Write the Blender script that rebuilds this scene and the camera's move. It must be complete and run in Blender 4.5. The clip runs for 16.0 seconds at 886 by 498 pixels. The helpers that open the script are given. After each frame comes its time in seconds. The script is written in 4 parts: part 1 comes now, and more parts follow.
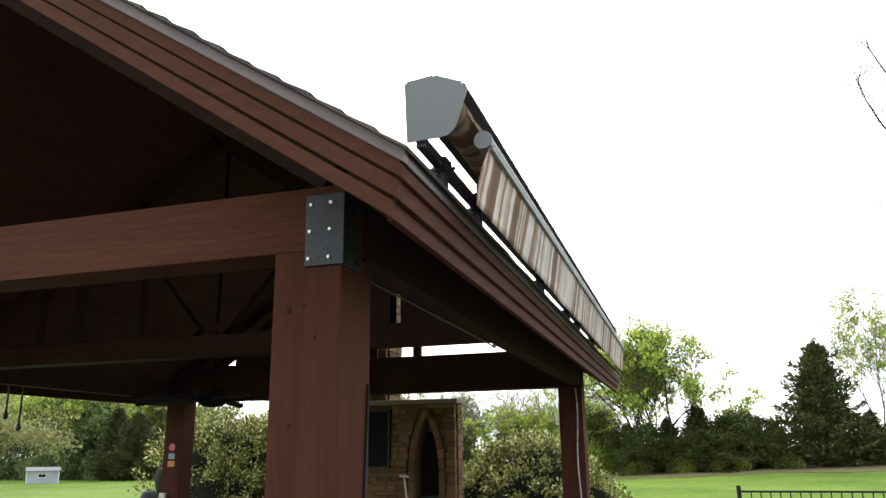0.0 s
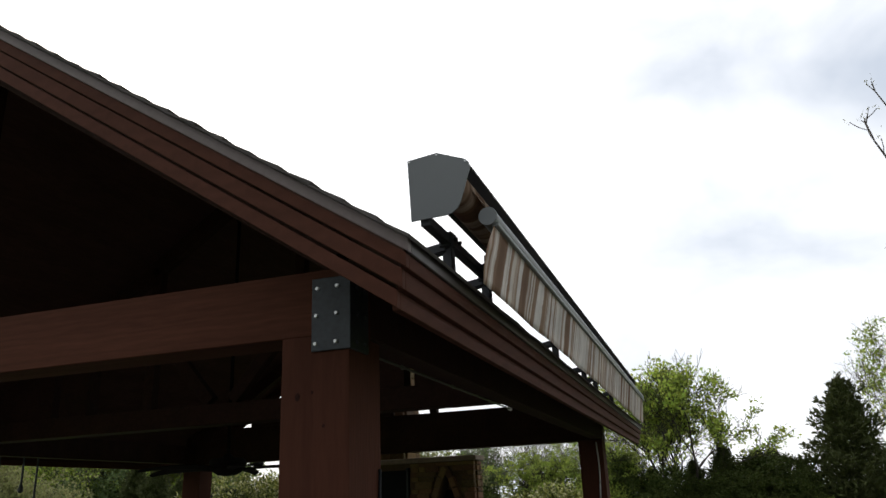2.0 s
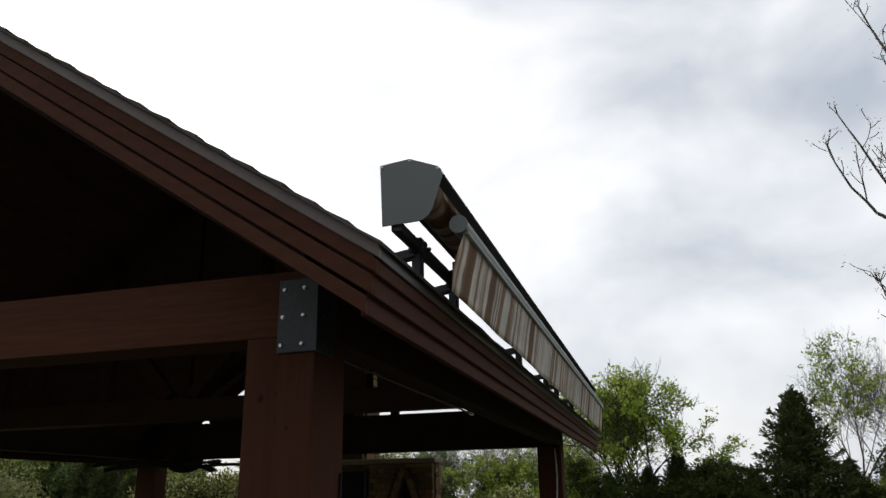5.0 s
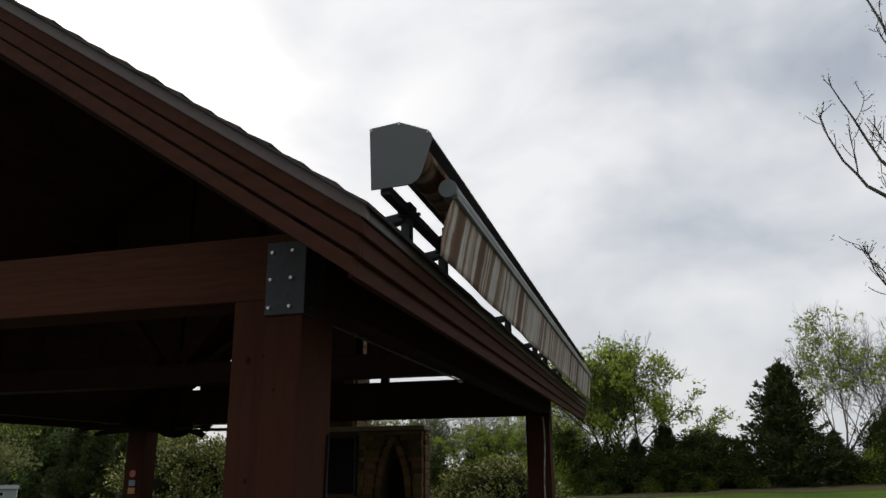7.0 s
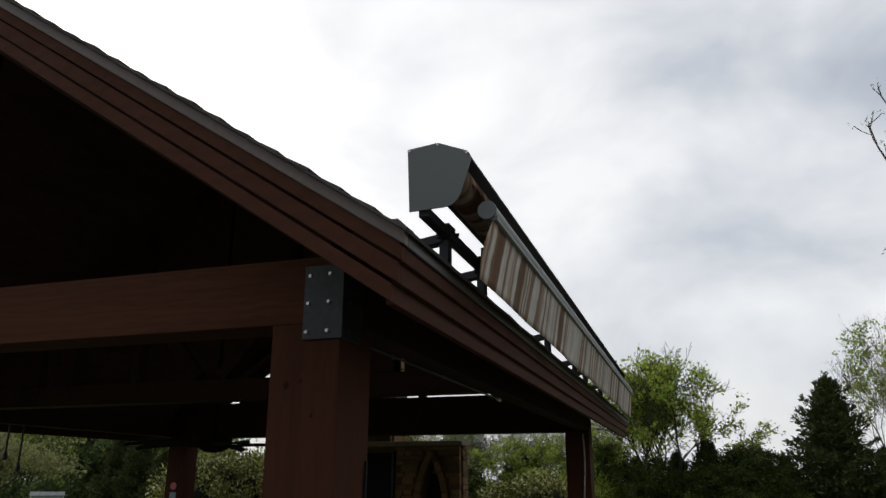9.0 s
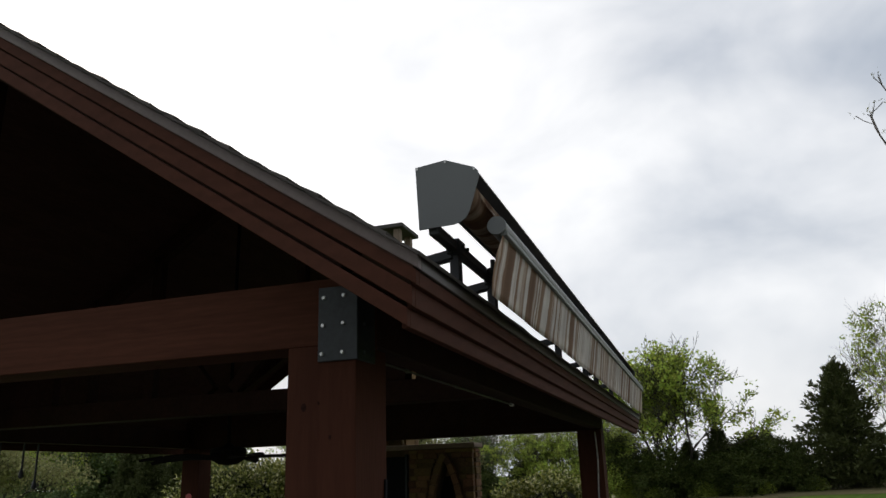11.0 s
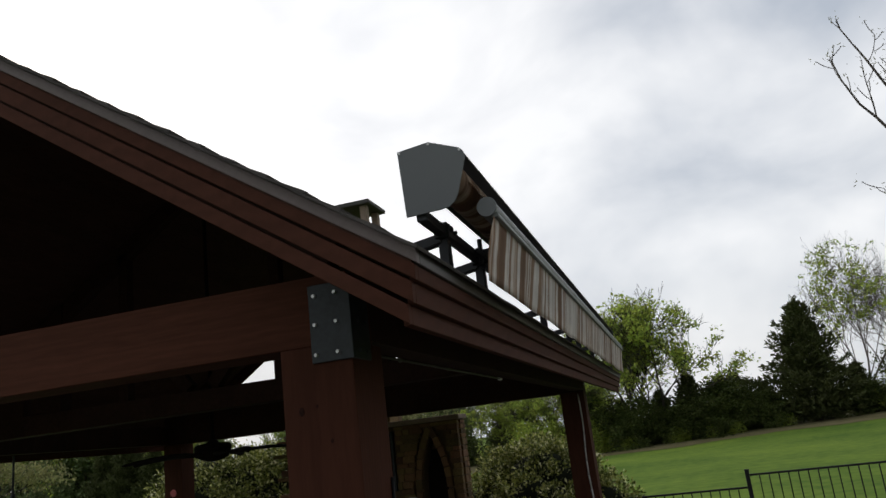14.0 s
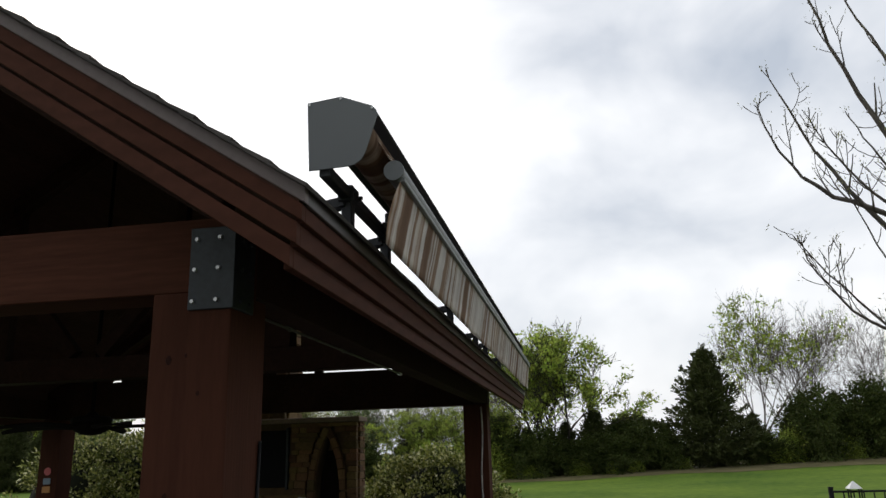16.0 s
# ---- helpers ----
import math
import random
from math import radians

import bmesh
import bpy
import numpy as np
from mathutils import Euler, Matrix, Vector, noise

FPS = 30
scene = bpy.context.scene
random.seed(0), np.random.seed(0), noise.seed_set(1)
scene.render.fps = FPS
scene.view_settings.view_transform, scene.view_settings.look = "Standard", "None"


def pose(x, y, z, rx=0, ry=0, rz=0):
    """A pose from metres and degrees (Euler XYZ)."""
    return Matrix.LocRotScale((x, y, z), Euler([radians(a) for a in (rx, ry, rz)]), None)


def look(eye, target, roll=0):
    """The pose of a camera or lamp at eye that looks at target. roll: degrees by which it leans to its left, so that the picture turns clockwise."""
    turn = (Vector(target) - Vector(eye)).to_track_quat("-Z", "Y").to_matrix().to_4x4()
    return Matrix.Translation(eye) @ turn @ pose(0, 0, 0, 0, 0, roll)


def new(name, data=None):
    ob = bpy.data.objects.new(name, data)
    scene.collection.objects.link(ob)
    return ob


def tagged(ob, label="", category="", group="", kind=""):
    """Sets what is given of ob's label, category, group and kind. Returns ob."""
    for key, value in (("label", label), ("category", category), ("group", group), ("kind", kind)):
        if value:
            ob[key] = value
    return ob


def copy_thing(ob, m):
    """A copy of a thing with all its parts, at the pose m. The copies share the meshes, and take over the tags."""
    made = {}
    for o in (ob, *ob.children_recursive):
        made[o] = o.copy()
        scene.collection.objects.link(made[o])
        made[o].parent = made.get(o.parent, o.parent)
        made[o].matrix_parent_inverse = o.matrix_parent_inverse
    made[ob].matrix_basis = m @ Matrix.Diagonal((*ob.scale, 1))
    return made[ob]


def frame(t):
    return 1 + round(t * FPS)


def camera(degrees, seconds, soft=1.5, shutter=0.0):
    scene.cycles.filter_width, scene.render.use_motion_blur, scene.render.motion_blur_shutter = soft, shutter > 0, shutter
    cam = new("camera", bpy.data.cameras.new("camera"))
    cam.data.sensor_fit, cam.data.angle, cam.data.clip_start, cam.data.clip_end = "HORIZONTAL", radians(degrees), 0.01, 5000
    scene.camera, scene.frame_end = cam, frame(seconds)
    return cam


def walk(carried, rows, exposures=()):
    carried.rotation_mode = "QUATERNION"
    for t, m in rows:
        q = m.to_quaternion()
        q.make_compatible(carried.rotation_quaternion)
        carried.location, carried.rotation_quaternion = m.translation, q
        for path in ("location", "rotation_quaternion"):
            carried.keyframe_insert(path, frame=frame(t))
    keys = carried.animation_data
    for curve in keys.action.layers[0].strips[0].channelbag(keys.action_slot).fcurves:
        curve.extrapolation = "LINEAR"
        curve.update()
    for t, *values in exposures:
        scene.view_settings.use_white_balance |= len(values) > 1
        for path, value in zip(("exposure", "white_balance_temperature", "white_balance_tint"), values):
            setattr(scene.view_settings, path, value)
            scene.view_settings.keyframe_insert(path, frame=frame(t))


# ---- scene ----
cam = camera(61.0, 16.0)
PATH = [
    (0, (1.212, -2.563, 1.684), (0.635, -0.72, 2.204), -0.7),
    (0.5, (1.226, -2.565, 1.693), (0.694, -0.711, 2.222), -2.0),
    (1, (1.227, -2.553, 1.698), (0.696, -0.702, 2.239), -2.4),
    (1.5, (1.245, -2.544, 1.729), (0.693, -0.704, 2.283), -2.6),
    (2, (1.247, -2.562, 1.825), (0.647, -0.762, 2.458), -2.4),
    (2.5, (1.231, -2.576, 1.866), (0.653, -0.776, 2.517), -1.8),
    (3, (1.225, -2.598, 1.86), (0.658, -0.796, 2.517), -1.9),
    (3.5, (1.224, -2.605, 1.861), (0.686, -0.796, 2.521), -1.9),
    (6, (1.258, -2.573, 1.827), (0.744, -0.736, 2.429), -1.0),
    (6.5, (1.262, -2.572, 1.823), (0.755, -0.727, 2.408), -1.3),
    (7, (1.25, -2.566, 1.818), (0.748, -0.713, 2.378), -0.6),
    (7.5, (1.242, -2.564, 1.81), (0.719, -0.715, 2.364), -0.4),
    (8, (1.23, -2.544, 1.814), (0.669, -0.703, 2.359), -0.7),
    (8.5, (1.228, -2.536, 1.857), (0.63, -0.705, 2.395), -0.8),
    (9, (1.231, -2.533, 1.879), (0.638, -0.716, 2.466), 0.1),
    (11.5, (1.207, -2.592, 1.972), (0.603, -0.776, 2.554), -2.6),
    (12, (1.199, -2.599, 1.992), (0.594, -0.786, 2.583), -3.0),
    (12.5, (1.185, -2.602, 2.01), (0.577, -0.79, 2.599), -2.9),
    (13, (1.15, -2.592, 2.039), (0.576, -0.748, 2.559), -4.8),
    (13.5, (1.117, -2.561, 2.054), (0.566, -0.706, 2.557), -5.6),
    (14, (1.088, -2.522, 2.059), (0.568, -0.655, 2.55), -6.9),
    (14.5, (1.067, -2.504, 2.049), (0.537, -0.631, 2.505), -6.7),
    (15, (1.045, -2.451, 2.024), (0.537, -0.57, 2.479), -6.9),
    (15.5, (1.083, -2.434, 1.969), (0.651, -0.549, 2.481), -4.8),
    (16, (1.146, -2.346, 1.894), (0.813, -0.444, 2.416), -1.6),
]
walk(cam, [(t, look(eye, target, roll)) for t, eye, target, roll in PATH],
     exposures=[(0.0, 1.44), (0.5, 1.12), (1.0, 0.78), (1.5, 0.40), (2.0, 0.06), (2.5, -0.12), (3.5, -0.15), (7.0, -0.56), (8.0, -0.58), (9.0, -0.46), (11.5, -0.32), (12.5, -0.24), (13.5, -0.34), (14.0, -0.38), (14.5, -0.26), (15.0, 0.04), (15.5, 0.17), (16.0, -0.20)])

# ---- camera exposure is keyed with the path above ----

# ---- world and sun ----
SUN_DIR = Vector((-0.66, 0.54, 0.56)).normalized()
world = bpy.data.worlds.new("overcast_sky")
scene.world = world
world.use_nodes = True
wt = world.node_tree
wt.nodes.clear()


w_out = wt.nodes.new("ShaderNodeOutputWorld")
w_bg = wt.nodes.new("ShaderNodeBackground")
w_tc = wt.nodes.new("ShaderNodeTexCoord")
w_sky = wt.nodes.new("ShaderNodeTexSky")
w_sky.sky_type = "NISHITA"
w_sky.sun_disc = False
w_sky.sun_elevation = math.asin(SUN_DIR.z)
w_sky.sun_rotation = math.atan2(SUN_DIR.x, SUN_DIR.y)
w_sky.dust_density = 4.0
# cloud layer: fractal noise on the dome, flattened towards the horizon
w_map = wt.nodes.new("ShaderNodeMapping")
w_map.inputs["Scale"].default_value = (1.0, 1.0, 1.7)
w_map.inputs["Location"].default_value = (0.35, 0.1, 0.0)
wt.links.new(w_tc.outputs["Generated"], w_map.inputs["Vector"])
w_noise = wt.nodes.new("ShaderNodeTexNoise")
w_noise.inputs["Scale"].default_value = 3.4
w_noise.inputs["Detail"].default_value = 5.0
w_noise.inputs["Roughness"].default_value = 0.48
w_noise.inputs["Distortion"].default_value = 0.35
wt.links.new(w_map.outputs["Vector"], w_noise.inputs["Vector"])
w_cover = w_noise.outputs["Fac"]
# thin and thick places of the cover: direction, cosine of their half width, amount
for towards, reach, amount in (((-0.151, 0.888, 0.435), 0.976, 0.19), ((0.205, 0.942, 0.265), 0.985, 0.04), ((0.10, 0.965, 0.24), 0.975, -0.07), ((-0.373, 0.77, 0.517), 0.985, -0.05)):
    w_near = wt.nodes.new("ShaderNodeVectorMath")
    w_near.operation = "DOT_PRODUCT"
    w_near.inputs[1].default_value = Vector(towards).normalized()
    wt.links.new(w_tc.outputs["Generated"], w_near.inputs[0])
    w_soft = wt.nodes.new("ShaderNodeMapRange")
    w_soft.interpolation_type = "SMOOTHERSTEP"
    w_soft.inputs["From Min"].default_value = reach
    w_soft.inputs["From Max"].default_value = 1.0
    w_soft.inputs["To Max"].default_value = amount
    wt.links.new(w_near.outputs["Value"], w_soft.inputs["Value"])
    w_sum = wt.nodes.new("ShaderNodeMath")
    w_sum.operation = "ADD"
    wt.links.new(w_cover, w_sum.inputs[0])
    wt.links.new(w_soft.outputs["Result"], w_sum.inputs[1])
    w_cover = w_sum.outputs["Value"]
w_ramp = wt.nodes.new("ShaderNodeValToRGB")
w_ramp.color_ramp.elements[0].position = 0.29
w_ramp.color_ramp.elements[0].color = (0.57, 0.625, 0.71, 1)
w_ramp.color_ramp.elements[1].position = 0.66
w_ramp.color_ramp.elements[1].color = (1.18, 1.185, 1.195, 1)
wt.links.new(w_cover, w_ramp.inputs["Fac"])
# the sun's glow through the cloud
w_dot = wt.nodes.new("ShaderNodeVectorMath")
w_dot.operation = "DOT_PRODUCT"
w_dot.inputs[1].default_value = SUN_DIR
wt.links.new(w_tc.outputs["Generated"], w_dot.inputs[0])
w_glow = wt.nodes.new("ShaderNodeMapRange")
w_glow.inputs["From Min"].default_value = 0.80
w_glow.inputs["From Max"].default_value = 1.0
w_glow.interpolation_type = "SMOOTHERSTEP"
wt.links.new(w_dot.outputs["Value"], w_glow.inputs["Value"])
w_add = wt.nodes.new("ShaderNodeMix")
w_add.data_type = "RGBA"
w_add.blend_type = "ADD"
w_add.inputs["B"].default_value = (0.36, 0.35, 0.33, 1)
wt.links.new(w_glow.outputs["Result"], w_add.inputs["Factor"])
# an overcast sky is dimmer opposite the sun
w_fall = wt.nodes.new("ShaderNodeMapRange")
w_fall.interpolation_type = "SMOOTHSTEP"
w_fall.inputs["From Min"].default_value = -0.6
w_fall.inputs["From Max"].default_value = 0.55
w_fall.inputs["To Min"].default_value = 0.62
wt.links.new(w_dot.outputs["Value"], w_fall.inputs["Value"])
w_dim = wt.nodes.new("ShaderNodeMix")
w_dim.data_type = "RGBA"
w_dim.blend_type = "MULTIPLY"
w_dim.inputs["Factor"].default_value = 1.0
wt.links.new(w_ramp.outputs["Color"], w_dim.inputs["A"])
wt.links.new(w_fall.outputs["Result"], w_dim.inputs["B"])
wt.links.new(w_dim.outputs["Result"], w_add.inputs["A"])
w_mix = wt.nodes.new("ShaderNodeMix")
w_mix.data_type = "RGBA"
w_mix.blend_type = "ADD"
w_mix.inputs["Factor"].default_value = 0.02
wt.links.new(w_add.outputs["Result"], w_mix.inputs["A"])
wt.links.new(w_sky.outputs["Color"], w_mix.inputs["B"])
wt.links.new(w_mix.outputs["Result"], w_bg.inputs["Color"])
w_bg.inputs["Strength"].default_value = 1.0
wt.links.new(w_bg.outputs["Background"], w_out.inputs["Surface"])

sun = new("sun", bpy.data.lights.new("sun", "SUN"))
sun.data.energy = 0.6
sun.data.angle = radians(25)
sun.data.color = (1.0, 0.95, 0.88)
sun.matrix_world = look(SUN_DIR * 50, (0, 0, 0))


# ---- materials ----
def material(name, color, rough=0.7, metal=0.0, dark=0.65, scale=6.0, fine=60.0, stretch=(1, 1, 1), bump=0.25, bump_dist=0.004,
             tint=None, trans=0.0, per_island=0.0, per_object=0.0, spec=0.5, knots=False):
    """A procedural surface with broad and fine variation."""
    m = bpy.data.materials.new(name)
    m.use_nodes = True
    t = m.node_tree
    b = t.nodes["Principled BSDF"]
    b.inputs["Roughness"].default_value = rough
    b.inputs["Metallic"].default_value = metal
    b.inputs["Specular IOR Level"].default_value = spec
    tc = t.nodes.new("ShaderNodeTexCoord")
    mp = t.nodes.new("ShaderNodeMapping")
    mp.inputs["Scale"].default_value = stretch
    t.links.new(tc.outputs["Object"], mp.inputs["Vector"])
    n1 = t.nodes.new("ShaderNodeTexNoise")
    n1.inputs["Scale"].default_value, n1.inputs["Detail"].default_value = scale, 5.0
    n2 = t.nodes.new("ShaderNodeTexNoise")
    n2.inputs["Scale"].default_value, n2.inputs["Detail"].default_value = fine, 4.0
    for n in (n1, n2):
        t.links.new(mp.outputs["Vector"], n.inputs["Vector"])
    mixf = t.nodes.new("ShaderNodeMath")
    mixf.operation = "MULTIPLY_ADD"
    mixf.inputs[1].default_value = 0.45
    t.links.new(n2.outputs["Fac"], mixf.inputs[0])
    half = t.nodes.new("ShaderNodeMath")
    half.operation = "MULTIPLY"
    half.inputs[1].default_value = 0.55
    t.links.new(n1.outputs["Fac"], half.inputs[0])
    t.links.new(half.outputs[0], mixf.inputs[2])
    ramp = t.nodes.new("ShaderNodeValToRGB")
    ramp.color_ramp.elements[0].position, ramp.color_ramp.elements[1].position = 0.36, 0.64
    lo = tint if tint else tuple(c * dark for c in color)
    ramp.color_ramp.elements[0].color = (*lo, 1)
    ramp.color_ramp.elements[1].color = (*color, 1)
    t.links.new(mixf.outputs[0], ramp.inputs["Fac"])
    col = ramp.outputs["Color"]
    if knots:
        vo = t.nodes.new("ShaderNodeTexVoronoi")
        vo.inputs["Scale"].default_value = 1.7
        vm = t.nodes.new("ShaderNodeMapping")
        vm.inputs["Scale"].default_value = tuple(max(0.75, min(1.6, c)) for c in stretch)
        t.links.new(tc.outputs["Object"], vm.inputs["Vector"])
        wob = t.nodes.new("ShaderNodeTexNoise")
        wob.inputs["Scale"].default_value = 14.0
        wm = t.nodes.new("ShaderNodeMix")
        wm.data_type, wm.blend_type = "RGBA", "LINEAR_LIGHT"
        wm.inputs["Factor"].default_value = 0.02
        t.links.new(vm.outputs["Vector"], wob.inputs["Vector"])
        t.links.new(vm.outputs["Vector"], wm.inputs["A"])
        t.links.new(wob.outputs["Color"], wm.inputs["B"])
        t.links.new(wm.outputs["Result"], vo.inputs["Vector"])
        kr = t.nodes.new("ShaderNodeMapRange")
        kr.inputs["From Min"].default_value, kr.inputs["From Max"].default_value = 0.035, 0.10
        kr.inputs["To Min"].default_value, kr.inputs["To Max"].default_value = 0.45, 1.0
        t.links.new(vo.outputs["Distance"], kr.inputs["Value"])
        # growth rings
        wv = t.nodes.new("ShaderNodeTexWave")
        wv.wave_type = "RINGS"
        wv.inputs["Scale"].default_value, wv.inputs["Distortion"].default_value = 5.0, 7.0
        wv.inputs["Detail"].default_value, wv.inputs["Detail Scale"].default_value = 3.0, 1.5
        t.links.new(mp.outputs["Vector"], wv.inputs["Vector"])
        wr = t.nodes.new("ShaderNodeMapRange")
        wr.inputs["To Min"].default_value, wr.inputs["To Max"].default_value = 0.91, 1.05
        t.links.new(wv.outputs["Fac"], wr.inputs["Value"])
        km = t.nodes.new("ShaderNodeMath")
        km.operation = "MULTIPLY"
        t.links.new(kr.outputs["Result"], km.inputs[0])
        t.links.new(wr.outputs["Result"], km.inputs[1])
        kc = t.nodes.new("ShaderNodeMix")
        kc.data_type, kc.blend_type = "RGBA", "MULTIPLY"
        kc.inputs["Factor"].default_value = 1.0
        t.links.new(col, kc.inputs["A"])
        t.links.new(km.outputs[0], kc.inputs["B"])
        col = kc.outputs["Result"]
    if per_island or per_object:
        hsv = t.nodes.new("ShaderNodeHueSaturation")
        if per_island:
            g = t.nodes.new("ShaderNodeNewGeometry")
            r = g.outputs["Random Per Island"]
        else:
            g = t.nodes.new("ShaderNodeObjectInfo")
            r = g.outputs["Random"]
        mr = t.nodes.new("ShaderNodeMapRange")
        k = per_island or per_object
        mr.inputs["To Min"].default_value, mr.inputs["To Max"].default_value = 1 - k, 1 + k
        t.links.new(r, mr.inputs["Value"])
        t.links.new(mr.outputs["Result"], hsv.inputs["Value"])
        mh = t.nodes.new("ShaderNodeMapRange")
        mh.inputs["To Min"].default_value, mh.inputs["To Max"].default_value = 0.5 - k * 0.05, 0.5 + k * 0.05
        fr = t.nodes.new("ShaderNodeMath")
        fr.operation = "FRACT"
        mu = t.nodes.new("ShaderNodeMath")
        mu.operation = "MULTIPLY"
        mu.inputs[1].default_value = 7.31
        t.links.new(r, mu.inputs[0])
        t.links.new(mu.outputs[0], fr.inputs[0])
        t.links.new(fr.outputs[0], mh.inputs["Value"])
        t.links.new(mh.outputs["Result"], hsv.inputs["Hue"])
        t.links.new(col, hsv.inputs["Color"])
        col = hsv.outputs["Color"]
    t.links.new(col, b.inputs["Base Color"])
    if bump:
        bp = t.nodes.new("ShaderNodeBump")
        bp.inputs["Strength"].default_value, bp.inputs["Distance"].default_value = bump, bump_dist
        t.links.new(mixf.outputs[0], bp.inputs["Height"])
        t.links.new(bp.outputs["Normal"], b.inputs["Normal"])
    if trans:
        tr = t.nodes.new("ShaderNodeBsdfTranslucent")
        t.links.new(col, tr.inputs["Color"])
        ms = t.nodes.new("ShaderNodeMixShader")
        ms.inputs["Fac"].default_value = trans
        out = t.nodes["Material Output"]
        t.links.new(b.outputs["BSDF"], ms.inputs[1])
        t.links.new(tr.outputs["BSDF"], ms.inputs[2])
        t.links.new(ms.outputs["Shader"], out.inputs["Surface"])
    return m


STAIN = (0.079, 0.0302, 0.0182)
wood_x = material("stained_wood_x", STAIN, 0.78, spec=0.06, knots=True, scale=3.0, fine=26.0, stretch=(0.35, 3.0, 3.0), dark=0.72, bump=0.5)
wood_z = material("stained_wood_z", (0.063, 0.0240, 0.0146), 0.78, spec=0.06, knots=True, scale=3.0, fine=26.0, stretch=(3.0, 3.0, 0.35), dark=0.80, bump=0.5)
trim_wood = material("stained_trim", (0.076, 0.0305, 0.0200), 0.75, spec=0.07, knots=True, scale=3.0, fine=30.0, stretch=(1.0, 0.5, 1.0), dark=0.82, bump=0.25)
# stain of the inner timbers, darkened so the colour holds the roof's shade
inner_wood_shaded = material("inner_wood_in_shade", (0.036, 0.0155, 0.0102), 0.75, spec=0.12, scale=3.0, fine=26.0, stretch=(1.0, 2.0, 1.0), dark=0.6, bump=0.3)
deck_wood = material("roof_deck_wood", (0.066, 0.033, 0.024), 0.8, spec=0.1, scale=3.0, fine=20.0, stretch=(2.0, 0.4, 2.0))
drip_metal = material("drip_edge_metal", (0.170, 0.132, 0.127), 0.6, 0.0, dark=0.82, scale=5.0, fine=40.0, bump=0.05)
apron_metal = material("eave_apron_metal", (0.050, 0.038, 0.034), 0.5, 0.0, dark=0.75, scale=5.0, fine=40.0, bump=0.05)
shingle_mat = material("asphalt_shingle", (0.085, 0.075, 0.070), 0.95, dark=0.5, scale=9.0, fine=240.0, bump=0.8, per_object=0.2)
steel_black = material("blackened_steel", (0.024, 0.029, 0.033), 0.55, 0.25, scale=14.0, fine=60.0, dark=0.45, bump=0.1)
galv = material("galvanised_bolt", (0.62, 0.62, 0.60), 0.38, 0.7, scale=30.0, fine=160.0, dark=0.75, bump=0.1)
hood_metal = material("grey_powder_coat", (0.120, 0.128, 0.130), 0.48, 0.0, dark=0.93, scale=4.0, fine=300.0, bump=0.04)
bar_metal = material("grey_aluminium", (0.16, 0.17, 0.165), 0.5, 0.0, dark=0.9, scale=6.0, fine=120.0, bump=0.03)
dark_metal = material("dark_grey_frame", (0.030, 0.032, 0.035), 0.5, 0.3, dark=0.8, scale=8.0, fine=90.0, bump=0.05)
fan_bronze = material("dark_bronze_fan", (0.010, 0.008, 0.007), 0.85, spec=0.08, dark=0.8, scale=6.0, fine=60.0, bump=0.05)
iron_black = material("black_fence_paint", (0.010, 0.010, 0.011), 0.6, 0.0, spec=0.25, dark=0.8, scale=9.0, fine=80.0, bump=0.05)
stone_mat = material("sandstone", (0.165, 0.094, 0.034), 0.9, dark=0.45, scale=7.0, fine=45.0, bump=0.6, bump_dist=0.01, per_object=0.45)
mortar_mat = material("mortar", (0.105, 0.064, 0.028), 0.95, scale=10.0, fine=80.0, bump=0.4)
slab_mat = material("limestone_cap", (0.27, 0.20, 0.15), 0.85, scale=5.0, fine=50.0, bump=0.4)
cap_mat = material("dark_cap_slab", (0.075, 0.07, 0.066), 0.85, scale=5.0, fine=50.0, bump=0.4)
black_screen = material("black_screen", (0.006, 0.006, 0.007), 0.6, spec=0.1, dark=0.9, bump=0.0)
niche_shade_mat = material("niche_shade_brick", (0.018, 0.014, 0.011), 0.95, spec=0.1, scale=9.0, fine=60.0, bump=0.4)
patio_mat = material("patio_concrete", (0.125, 0.113, 0.100), 0.85, scale=2.0, fine=40.0, dark=0.75, bump=0.2)
concrete = material("concrete_floor", (0.045, 0.038, 0.033), 0.85, scale=2.0, fine=40.0, dark=0.75, bump=0.2)
bark = material("bark", (0.070, 0.058, 0.048), 0.9, scale=3.0, fine=30.0, dark=0.5, bump=0.6, bump_dist=0.01)
bark_far = material("grey_brown_bark", (0.17, 0.145, 0.125), 0.9, scale=3.0, fine=30.0, dark=0.6, bump=0.5)
bark_pale = material("pale_bark", (0.125, 0.108, 0.092), 0.9, scale=4.0, fine=40.0, dark=0.55, bump=0.5)
leaf_spring = material("spring_leaf", (0.42, 0.52, 0.100), 0.6, spec=0.12, scale=0.4, fine=3.0, dark=0.6, bump=0, trans=0.5, per_island=0.45)
leaf_green = material("green_leaf", (0.195, 0.255, 0.105), 0.6, spec=0.12, scale=0.4, fine=3.0, dark=0.65, bump=0, trans=0.4, per_island=0.35)
leaf_olive = material("olive_leaf", (0.30, 0.30, 0.13), 0.6, spec=0.12, scale=0.4, fine=3.0, dark=0.7, bump=0, trans=0.4, per_island=0.35)
leaf_cedar = material("cedar_needles", (0.078, 0.092, 0.032), 0.7, spec=0.12, scale=0.6, fine=5.0, dark=0.6, bump=0, trans=0.12, per_island=0.28)
leaf_dark = material("dark_shrub_leaf", (0.088, 0.116, 0.030), 0.6, spec=0.12, scale=0.4, fine=3.0, dark=0.55, bump=0, trans=0.25, per_island=0.4)


